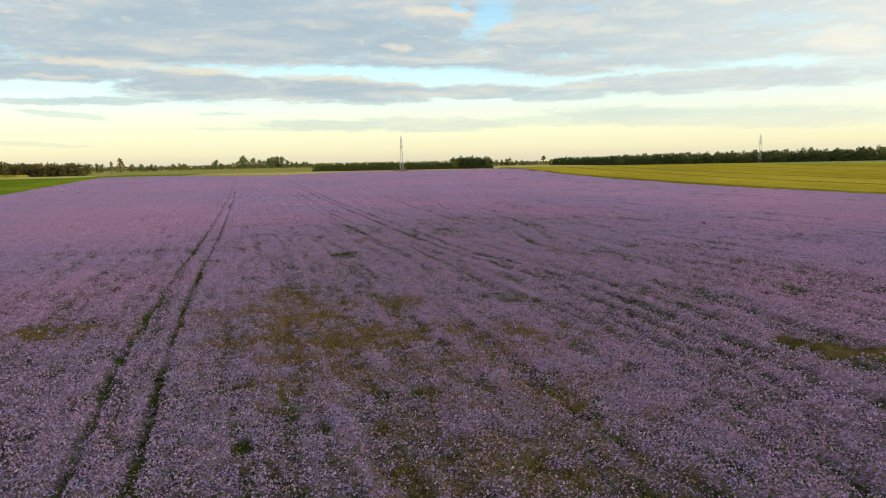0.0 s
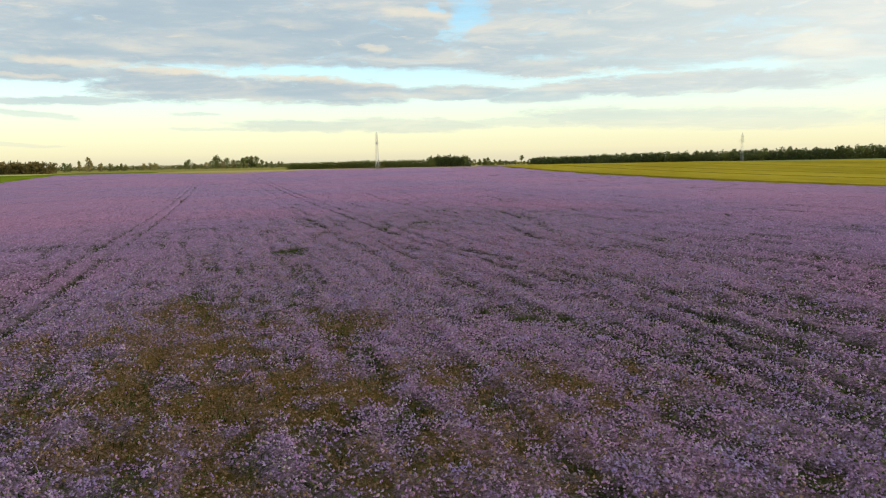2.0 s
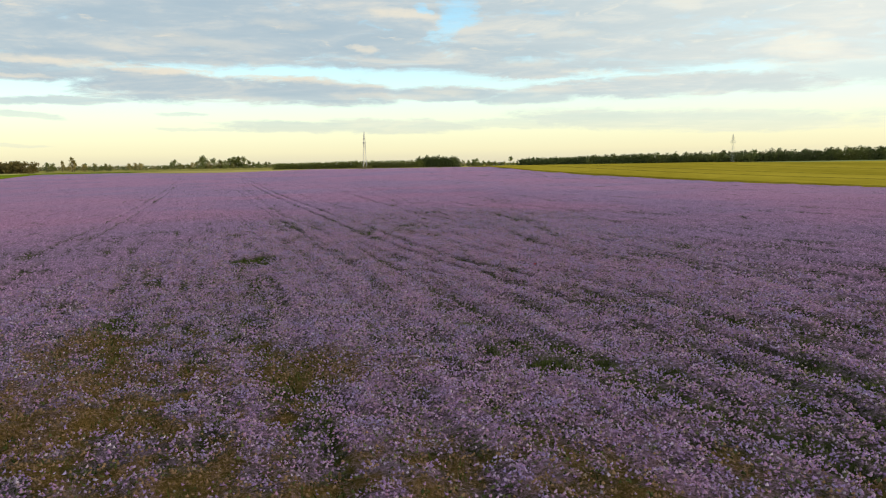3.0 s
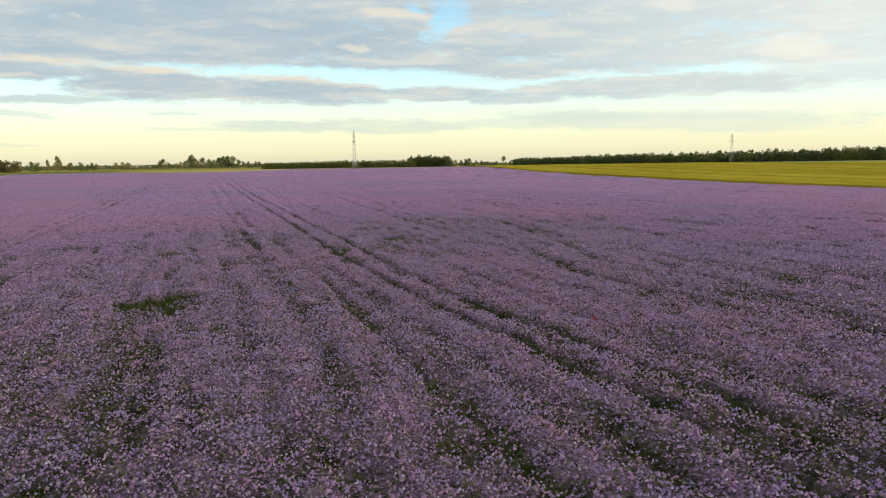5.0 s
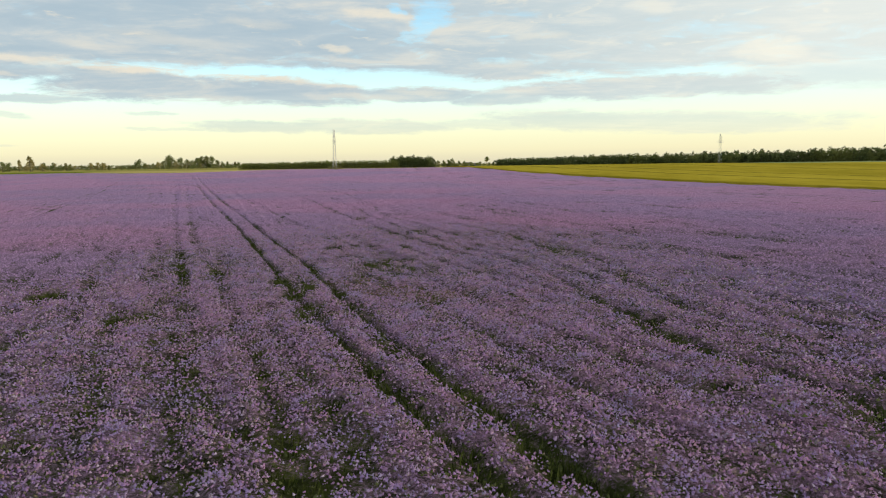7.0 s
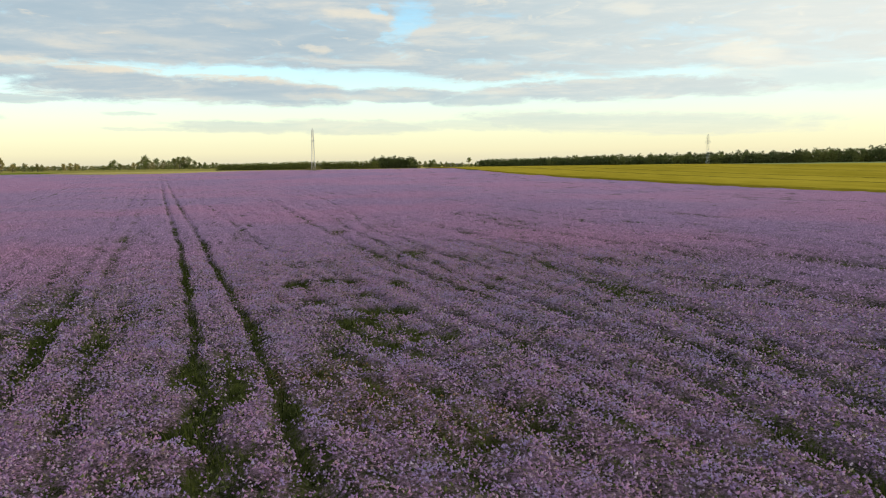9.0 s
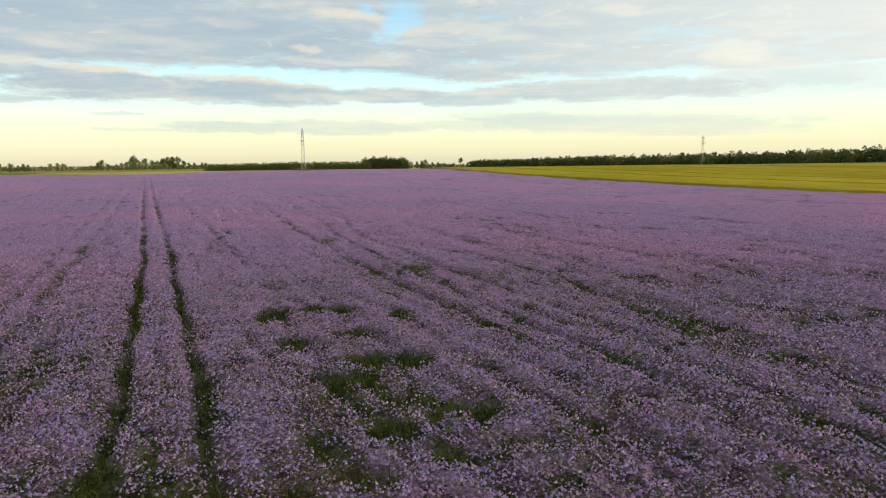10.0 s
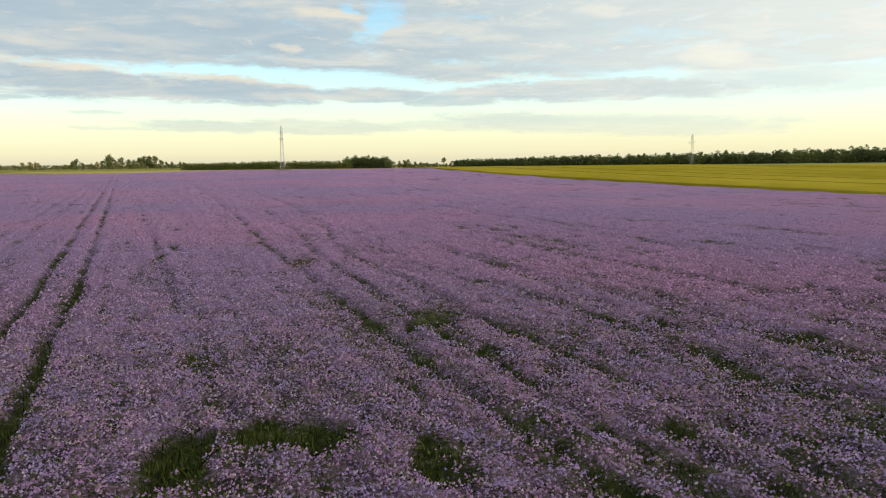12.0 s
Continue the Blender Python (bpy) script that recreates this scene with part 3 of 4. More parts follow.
def rounded(pts):
    """The same line with its corners cut."""
    p = np.array(pts, float)
    for _ in range(2):
        q = np.empty((2 * len(p) - 2, 2))
        q[0::2], q[1::2] = 0.75 * p[:-1] + 0.25 * p[1:], 0.25 * p[:-1] + 0.75 * p[1:]
        p = np.concatenate([p[:1], q, p[-1:]])
    return p


def rut_amount(x, y):
    out = np.zeros_like(x)
    # the ruts wander a little
    wx = x + 0.25 * (vnoise(y * 0.3 + 7, x * 0.05) - 0.5) + 0.18 * (vnoise(y * 1.1 + 3, x * 0.4) - 0.5)
    ragged = 0.38 + 0.30 * vnoise(x * 0.6 + 3, y * 0.6) + 0.18 * vnoise(x * 2.1, y * 2.1)
    lively = np.clip(0.10 + 1.05 * vnoise(x * 0.23 + 31, y * 0.23) + 0.45 * vnoise(x * 0.8, y * 0.8 + 9), 0, 1)
    far = np.clip(y - 90, 0, 300) * 0.0009
    fainter = 1 - 0.62 * np.clip((y - 125) / 150, 0, 1)
    for width, depth, pts in RUTS:
        p = rounded(pts)
        lo, hi = p.min(0) - 2, p.max(0) + 2
        some = np.nonzero((x > lo[0]) & (x < hi[0]) & (y > lo[1]) & (y < hi[1]))
        xs, yv = wx[some], y[some]
        near = np.full(xs.shape, 1e9)
        for a, b in zip(p[:-1], p[1:]):
            d = b - a
            t = np.clip(((xs - a[0]) * d[0] + (yv - a[1]) * d[1]) / (d @ d), 0, 1)
            near = np.minimum(near, np.hypot(xs - a[0] - t * d[0], yv - a[1] - t * d[1]))
        half = width * ragged[some] + far[some]
        out[some] = np.maximum(out[some], depth * fainter[some] * (0.4 + 0.6 * lively[some]) * np.clip(1.5 - near / half, 0, 1))
    return out


def crop(x, y):
    """Canopy height, bloom and brownness of the purple crop."""
    rut = rut_amount(x, y)
    hole, brown = np.zeros_like(x), np.zeros_like(x)
    jag = 0.8 * (vnoise(x * 2.6, y * 2.6) - 0.5) + 0.6 * (vnoise(x * 0.9 + 9, y * 0.9) - 0.5)
    for px, py, rx, ry, depth, br in PATCHES:
        big = br > 0.5
        k = 3.2 if big else 2.1
        some = np.nonzero((np.abs(x - px) < rx * k) & (np.abs(y - py) < ry * k))
        rx, ry = (rx * 1.08, ry * 0.68) if depth > 0.7 else (rx, ry)
        f = np.clip((1.35 if big else 1.26) - np.hypot((x[some] - px) / rx, (y[some] - py) / ry) + jag[some] * (2.8 if big else 1.25), 0, 1)
        f = np.clip(f * (1.0 if big else 2.6), 0, 1)
        hole[some] = np.maximum(hole[some], f * depth)
        brown[some] = np.maximum(brown[some], f * br)
    u, v = x * along[1] - y * along[0], x * along[0] + y * along[1]
    ripple = vnoise(u * 0.75, v * 0.06 + 5) * 0.5 + vnoise(u * 1.7 + 3, v * 0.16) * 0.3 + vnoise(u * 3.6 + 8, v * 0.5) * 0.2
    ridge = 0.5 + 0.5 * np.sin(u * 4.33 + 5 * vnoise(u * 0.25, v * 0.04))
    ripple = ripple + 0.20 * (ridge - 0.5) * np.clip(2.2 * vnoise(x * 0.05 + 4, y * 0.05) - 0.4, 0, 1) * np.clip(1.5 - off_path(x, y) / 28, 0, 1)
    trough = np.clip((0.49 - ripple) * 5.0, 0, 1) * np.clip(1.25 - off_path(x, y) / 110, 0.25, 1)
    tuft = vnoise(x * 1.3, y * 1.3) * 0.45 + vnoise(x * 3.1 + 5, y * 3.1) * 0.55
    thin = np.clip(vnoise(x * 0.16 + 50, y * 0.16) * 0.9 + vnoise(x * 0.6, y * 0.6) * 0.5 - 0.72, 0, 1) * 2.0
    # long dark dashes of lower, less blooming crop along its rows, most of them on the right
    aside = np.clip((x - 16) / 25, 0.0, 1)
    dash_edge_shade = np.clip((vnoise(u * 0.62 + 17, v * 0.075 + 3) - 0.70) * 8, 0, 1) * np.clip(2.6 * vnoise(u * 1.3, v * 0.24 + 9) - 0.75, 0, 1) * aside
    dash_edge_shade = np.maximum(0.8 * dash_edge_shade, np.clip((vnoise(u * 0.9 + 17, v * 0.62) - 0.78) * 6, 0, 0.75) * np.clip((x - 2) / 8, 0, 1))
    # shade along the right border, put in as a strip of less bloom and height
    margin = right_edge(y) - x
    dash_edge_shade = np.maximum(dash_edge_shade, np.clip(1.4 - np.abs(margin - 2.0) / 1.3, 0, 1) * np.clip(3.2 * vnoise(y * 0.11, margin * 0.3) - 1.2, 0, 1))
    low = np.clip(np.maximum(rut, np.maximum(hole, 0.55 * dash_edge_shade)), 0, 1)
    h = 0.50 - 0.16 * trough + 0.10 * (vnoise(x * 0.8, y * 0.8) - 0.5) + 0.30 * (tuft - 0.5)
    h = h * (1 - np.clip(np.maximum(0.80 * rut, np.maximum(0.52 * hole, 0.42 * dash_edge_shade)), 0, 1) * (1 - 0.8 * brown))
    right = np.clip((x - 2) / 9, 0, 1)
    # single drill lines that stand thinner
    drill = np.clip(0.47 - vnoise(u * 2.6 + 5, v * 0.40), 0, 1)
    bloom = np.clip(0.97 - 1.15 * low - 0.22 * thin - 0.25 * brown - (0.24 + 0.10 * right) * trough - 0.70 * drill - 1.7 * np.clip(0.47 - tuft, 0, 1), 0, 1)
    return h, bloom, brown


core = np.arange(-42, 42.01, 0.27)
s_right = np.cumsum(np.geomspace(0.3, 2.0, 80)); s_right /= s_right[-1]
s_left = np.cumsum(np.geomspace(0.3, 2.6, 90)); s_left /= s_left[-1]
ys = np.concatenate([np.linspace(-40, 8, 20)[:-1], np.arange(8, 140, 0.28), 140 + np.cumsum(np.geomspace(0.3, 9, 110))])
ys = ys[ys < 556]
XL = left_edge(np.where(ys > 400, 400 + (ys - 400) / (ys[-1] - 400) * 81, ys))[:, None]
XR = right_edge(ys)[:, None]
# the sheet's lines run with the drill rows
CX = core[None] - SKEW * (ys[:, None] - 90)
X = np.concatenate([(CX[:, :1] + (XL - CX[:, :1]) * s_left)[:, ::-1], CX, CX[:, -1:] + (XR - CX[:, -1:]) * s_right], 1)
Y = np.repeat(ys[:, None], X.shape[1], 1)
# rows past 400 m bend so that the last one lies on the far border
k = np.clip((Y - 400) / (ys[-1] - 400), 0, 1)
Y = np.where(Y > 400, 400 + k * (far_edge(X) - 400), Y)
H, BLOOM, BROWN = crop(X, Y)
fade = np.clip(1 - off_path(X, Y) / 45, 0, 1)
Z = land(Y) + H - 0.07 * fade
Z[:, 0], Z[:, -1], Z[0], Z[-1] = land(Y[:, 0]) - .05, land(Y[:, -1]) - .05, land(Y[0]) - .05, land(Y[-1]) - .05
crop_field = new("flower_field", mesh_from("flower_field", np.stack([X, Y, Z], -1).reshape(-1, 3), grid_faces(X.shape[1], len(ys)),
                 M_CANOPY, True, {"bloom": (BLOOM * (1 - 0.49 * fade) + 0.19 * (1 - fade)).ravel(), "brown": BROWN.ravel()}))
tagged(crop_field, "dense purple phacelia in bloom with wheel ruts and weedy gaps", "flower field", kind="stuff")

# ---- trees ----
def tube(p0, p1, r0, r1, n=6):
    p0, p1 = np.array(p0, float), np.array(p1, float)
    d = (p1 - p0) / np.linalg.norm(p1 - p0)
    a = np.cross(d, (1, 0, 0) if abs(d[0]) < 0.8 else (0, 1, 0)); a /= np.linalg.norm(a)
    b = np.cross(d, a)
    ang = np.linspace(0, 2 * np.pi, n, endpoint=False)
    ring = np.cos(ang)[:, None] * a + np.sin(ang)[:, None] * b
    v = np.concatenate([p0 + ring * r0, p1 + ring * r1])
    i = np.arange(n)
    f = np.stack([i, (i + 1) % n, n + (i + 1) % n, n + i], -1)
    return v, f


def join(pieces):
    vs, fs, k = [], [], 0
    for v, f in pieces:
        vs.append(v), fs.append(np.asarray(f) + k)
        k += len(v)
    return np.concatenate(vs), np.concatenate(fs)


def tufts(r, centres, radii, count, size):
    """Leaf clumps: small crumpled triangles scattered near the surfaces of several lobes."""
    k = r.integers(0, len(centres), count)
    d = r.normal(size=(count, 3)); d /= np.linalg.norm(d, axis=1)[:, None]
    c = np.asarray(centres)[k] + d * np.asarray(radii)[k] * (r.random((count, 1)) ** 0.4)
    t = r.normal(size=(count, 3, 3)) * size * (0.6 + 0.8 * r.random((count, 1, 1)))
    v = (c[:, None] + t).reshape(-1, 3)
    return v, np.arange(count * 3).reshape(-1, 3)


def broad_tree_meshes(seed, h, wide, mat, bark, lobes=9, count=620, bare=0.22):
    r = np.random.default_rng(seed)
    pieces = [tube((0, 0, -0.3), (0.05 * h * r.normal() * 0.3, 0, h * 0.35), 0.028 * h, 0.018 * h), tube((0, 0, h * 0.33), (0, 0, h * 0.78), 0.018 * h, 0.004 * h)]
    centres, radii = [], []
    for i in range(lobes):
        a, z = r.random() * 6.28, h * (bare + 0.12 + (0.80 - bare - 0.05) * (i + 0.5) / lobes)
        spread = wide * h * math.sin(math.pi * min(0.92, 0.22 + 0.75 * (i + 0.5) / lobes)) * (0.45 + 0.45 * r.random())
        c = np.array([math.cos(a) * spread, math.sin(a) * spread, z])
        centres.append(c)
        radii.append(np.array([1, 1, 0.8]) * h * wide * (0.38 + 0.25 * r.random()))
        pieces.append(tube((0, 0, max(0.2 * h, z - 0.22 * h)), c, 0.010 * h, 0.003 * h, 5))
    centres.append(np.array([0, 0, 0.86 * h])); radii.append(np.array([1, 1, 0.9]) * h * wide * 0.36)
    v, f = join(pieces)
    cv, cf = tufts(r, centres, radii, count, h * 0.040)
    return mesh_from("trunk", v, f, bark, True), mesh_from("crown", cv, cf, mat)


def pine_tree_arrays(r, h, wide=0.17, count=150, bare=0.3):
    """Trunk and needles of one conifer, as arrays."""
    v, f = join([tube((0, 0, -0.3), (0, 0, h * 0.6), 0.014 * h, 0.009 * h, 5), tube((0, 0, h * 0.6), (0, 0, h * 0.97), 0.009 * h, 0.002 * h, 5)])
    k = r.random(count)
    z = bare + (1 - bare) * k
    rad = wide * h * (1 - k) ** 0.5 * (0.55 + 0.5 * r.random(count)) + 0.01 * h
    a = r.random(count) * 6.283
    c = np.stack([np.cos(a) * rad * r.random(count) ** 0.5, np.sin(a) * rad * r.random(count) ** 0.5, z * h], -1)
    out = np.stack([np.cos(a), np.sin(a), -0.2 + 0 * a], -1)
    t = r.normal(size=(count, 3, 3)) * h * 0.030
    t[:, 0] += out * (rad * 0.45)[:, None]
    return v, f, (c[:, None] + t).reshape(-1, 3)


def stand_tree(meshes, x, y, label, turn=0.0, size=1.0, group=""):
    trunk, crown = meshes
    ob = new("tree")
    ob.matrix_basis = pose(x, y, float(land(y)), 0, 0, turn) @ Matrix.Diagonal((size, size, size, 1))
    part("trunk", trunk, ob)
    part("crown", crown, ob)
    return tagged(ob, label, "tree", group)


def wood(name, spots, label, mats, shape):
    """A far wood in one object, with trunks and needles as its parts. spots: x, y, height."""
    r = np.random.default_rng(len(name))
    tv, tf, nv, k = [], [], [], 0
    for x, y, h in spots:
        v, f, n = shape(r, h)
        at = np.array([x, y, float(land(y))])
        tv.append(v + at), tf.append(f + k), nv.append(n + at)
        k += len(v)
    nv = np.concatenate(nv)
    ob = new(name, mesh_from("crowns", nv, np.arange(len(nv)).reshape(-1, 3), mats[0]))
    tagged(ob, label, "woodland", kind="stuff")
    part("trunks", mesh_from("trunks", np.concatenate(tv), np.concatenate(tf), mats[1], True), ob)
    return ob


def line_spots(pts, step, depth, heights, seed):
    """Places along a border, some rows deep, with heights between those given at its points."""
    r = np.random.default_rng(seed)
    p = np.array(pts, float)
    run = np.concatenate([[0], np.cumsum(np.hypot(*np.diff(p, axis=0).T))])
    out = []
    for s in np.arange(0, run[-1], step):
        for row in range(depth):
            q = s + step * (r.random() - 0.5)
            x, y, h = np.interp(q, run, p[:, 0]), np.interp(q, run, p[:, 1]), np.interp(q, run, heights)
            out.append((x + row * step * 0.5 + r.normal() * step * 0.3, y + row * step * 0.9 + r.normal() * step * 0.3, h * (0.80 + 0.28 * r.random())))
    return out


def pine(r, h): return pine_tree_arrays(r, h * (0.90 + 0.20 * r.random() ** 2), 0.34 + 0.12 * r.random(), count=240, bare=0.03)
def young(r, h): return pine_tree_arrays(r, h, 0.36, count=130, bare=0.0)


def leafy(r, h):
    v, f = join([tube((0, 0, -0.3), (0, 0, h * 0.6), 0.018 * h, 0.008 * h, 5)])
    lobes = [np.array([r.normal() * 0.2 * h, r.normal() * 0.2 * h, h * z]) for z in (0.14, 0.32, 0.5, 0.66, 0.82)]
    cv, _ = tufts(r, lobes, [np.array([.2, .2, .16]) * h] * 5, 200, h * 0.055)
    return v, f, cv


def mixed(r, h):
    return leafy(r, h * (0.8 + 0.25 * r.random())) if r.random() < 0.4 else pine(r, h)


wood("pine_forest", line_spots([(145, 1160), (230, 1010), (330, 870), (420, 750), (500, 650), (610, 520)], 4.6, 5, [11, 14, 15, 15.5, 16, 16], 3),
     "dark mixed pine forest along the far side of the grain", (M_NEEDLE, M_BARK), mixed)
wood("young_plantation", line_spots([(-178, 850), (-90, 842), (-8, 835)], 1.9, 5, [9.5, 10.5, 10.5], 5), "row of young yellow-green pines behind the field",
     (M_YOUNG, M_BARK), young)
wood("pine_copse", line_spots([(-14, 850), (10, 848), (31, 845)], 2.5, 5, [13.5, 14.5, 13.5], 6), "small dark block of pines", (M_NEEDLE, M_BARK), pine)
wood("broadleaf_wood", line_spots([(-680, 920), (-600, 915), (-490, 900)], 6.0, 4, [17.5, 19, 16.5], 8), "brownish green broadleaf wood behind the green crop",
     (M_LEAF_BROWN, M_BARK), leafy)
wood("far_treeline", line_spots([(-1260, 2070), (-560, 2100), (-224, 2030)], 8.4, 3, [12.6, 12, 11], 9), "low hazy line of distant broadleaf trees", (M_LEAF, M_BARK), leafy)

wood("hedgerow", line_spots([(-665, 1414), (-588, 1484), (-462, 1624), (-406, 1722), (-287, 1806)], 12.6, 2, [5.0, 4.5, 6.3, 8.4, 7], 12), "uneven green hedgerow between the far trees", (M_LEAF, M_BARK), leafy)
wood("farm_hedge", line_spots([(62, 1180), (120, 1240), (150, 1235)], 5.0, 2, [7, 6, 6], 13), "low hedge beside the far farm", (M_LEAF, M_BARK), leafy)

KINDS = [broad_tree_meshes(11, 10, 0.40, M_LEAF, M_BARK, bare=0.02), broad_tree_meshes(12, 10, 0.48, M_LEAF, M_BARK, bare=0.0), broad_tree_meshes(13, 10, 0.32, M_LEAF, M_BARK, bare=0.05),
         broad_tree_meshes(14, 10, 0.42, M_LEAF_WARM, M_BARK, bare=0.0), broad_tree_meshes(15, 10, 0.20, M_LEAF_WARM, M_BARK, 8, 320, 0.1), broad_tree_meshes(16, 10, 0.28, M_LEAF, M_BARK, 7, 300, 0.4)]
KIND_WORDS = ["rounded green broadleaf tree at the field's far end", "wide dark green broadleaf tree at the field's far end", "upright green broadleaf tree at the field's far end",
              "broad tree with yellowish leaves at the field's far end", "slender ragged tree with yellowish leaves", "lone round-topped tree on a bare trunk"]
# kind, azimuth in degrees to the right of +y, distance, height
TREES = [
    (1, -27.66, 1050, 9.5), (0, -27.26, 1060, 9), (4, -26.7, 1060, 12), (3, -26.32, 1050, 6), (4, -26.09, 1073, 16), (4, -25.98, 1075, 13), (3, -25.37, 1070, 8),
    (0, -25.26, 1075, 8.5), (1, -24.72, 1080, 8.5), (0, -24.25, 1085, 6.5), (2, -23.66, 1090, 8.5), (1, -23.39, 1092, 7), (3, -22.2, 1160, 8.5),
    (3, -21.75, 1160, 9), (4, -21.43, 1160, 9), (3, -21.31, 1165, 8), (1, -20.25, 1200, 5.5), (0, -19.76, 1200, 6), (0, -19.34, 1210, 9), (1, -19.05, 1220, 12),
    (2, -18.68, 1220, 8), (1, -18.17, 1240, 7), (3, -17.84, 1240, 9), (0, -17.5, 1260, 10), (0, -17.12, 1311, 18), (1, -16.95, 1300, 14), (3, -16.69, 1300, 10),
    (1, -16.31, 1300, 14), (0, -15.88, 1300, 12), (1, -15.54, 1290, 11), (2, -15.19, 1300, 15), (0, -14.84, 1310, 16), (2, -14.54, 1310, 17),
    (1, -14.19, 1310, 16), (0, -13.84, 1300, 11), (2, -13.45, 1300, 9), (0, -13.06, 1310, 8.5), (2, -12.53, 1320, 9), (1, -12.31, 1320, 8), (1, 2.73, 1180, 8),
    (0, 3.18, 1180, 8), (1, 3.86, 1190, 10), (0, 3.54, 1195, 9), (2, 4.36, 1200, 7.5), (0, 4.81, 1210, 7), (1, 5.26, 1215, 6), (5, 6.52, 1215, 13),
    (1, 5.98, 1230, 6), (2, 7.01, 1230, 6), (0, -5.57, 860, 9),
]
for n, (kind, az, far, height) in enumerate(TREES):
    if az < -12:
        far, height = far * 1.4, height * 1.4
    az += 0.3 if az < -24 else 0.0
    stand_tree(KINDS[kind], far * math.sin(radians(az)), far * math.cos(radians(az)), KIND_WORDS[kind], 47 * n, height / 7.9, "trees along the far field edge")


# ---- power pylons ----
def beam(p0, p1, w):
    return tube(p0, p1, w, w, 4)


def pylon(x, y, h, turn, arms, label, slim=1.0):
    ob = new("power_pylon")
    ob.matrix_basis = pose(x, y, float(land(y)) - 0.2, 0, 0, turn)
    levels = np.array([0, .16, .31, .45, .57, .66, .74, .81, .88, .94]) * h
    half = np.interp(levels / h, [0, 0.62, 0.94], [1.05, 0.6, 0.42])
    corners = [(-1, -1), (1, -1), (1, 1), (-1, 1)]
    for cx, cy in corners:
        part("leg", mesh_from("leg", *join([beam((cx * a, cy * a, z0), (cx * b, cy * b, z1), 0.06 * slim) for a, b, z0, z1 in zip(half[:-1], half[1:], levels[:-1], levels[1:])]), M_STEEL), ob)
    for k in range(4):
        (ax, ay), (bx, by) = corners[k], corners[(k + 1) % 4]
        bits = []
        for a, b, z0, z1 in zip(half[:-1], half[1:], levels[:-1], levels[1:]):
            bits += [beam((ax * a, ay * a, z0), (bx * b, by * b, z1), 0.03 * slim), beam((bx * a, by * a, z0), (ax * b, ay * b, z1), 0.03 * slim), beam((ax * b, ay * b, z1), (bx * b, by * b, z1), 0.03 * slim)]
        part("bracing", mesh_from("bracing", *join(bits), M_STEEL), ob)
    peak = join([beam((cx * half[-1], cy * half[-1], levels[-1]), (0, 0, h), 0.07) for cx, cy in corners])
    part("peak", mesh_from("peak", *peak, M_STEEL), ob)
    for level, reach in arms:
        z = level * h
        bits = []
        for s in (-1, 1):
            for c in (-0.4, 0.4):
                bits += [beam((0, c, z), (s * reach, 0, z + 0.1), 0.06 * slim), beam((0, c, z + 1.3), (s * reach, 0, z + 0.1), 0.05 * slim)]
                bits += [beam((s * reach * 0.5, c * 0.5, z), (s * reach * 0.33, c * 0.7, z + 0.85), 0.04)]
        arm = part("crossarm", mesh_from("crossarm", *join(bits), M_STEEL), ob)
        for s in (-1, 1):
            part("insulator", mesh_from("insulator", *join([tube((s * reach, 0, z + 0.05 - 0.22 * i), (s * reach, 0, z - 0.1 - 0.22 * i), 0.14, 0.06, 6) for i in range(6)]), M_STEEL), arm)
    band = join([beam((cx * .8, cy * .8, .71 * h), (dx * .8, dy * .8, .71 * h), 0.17) for (cx, cy), (dx, dy) in zip(corners, corners[1:] + corners[:1])])
    part("platform", mesh_from("platform", *band, M_STEEL), ob)
    return tagged(ob, label, "pylon", "power pylons")


pylon(-39.3, 473, 23.9, 84, [(0.68, 3.4), (0.82, 2.6)], "grey steel lattice power pylon standing in the purple field")
pylon(241, 586, 23.1, 8, [(0.75, 2.2), (0.88, 1.1)], "grey steel lattice power pylon in front of the forest", 0.65)
wood("pylon_scrub", [(-39.3 + a, 473 + b, c) for a, b, c in ((-2.5, -1, 2.4), (-1, 0.5, 2.7), (0.6, -1, 2.5), (2.0, 0.4, 2.8), (3.2, 1.2, 2.3), (-3.6, 1, 2.1), (0, 1.5, 3.0))],
     "scrub growing round the pylon's foot", (M_LEAF, M_BARK), leafy)


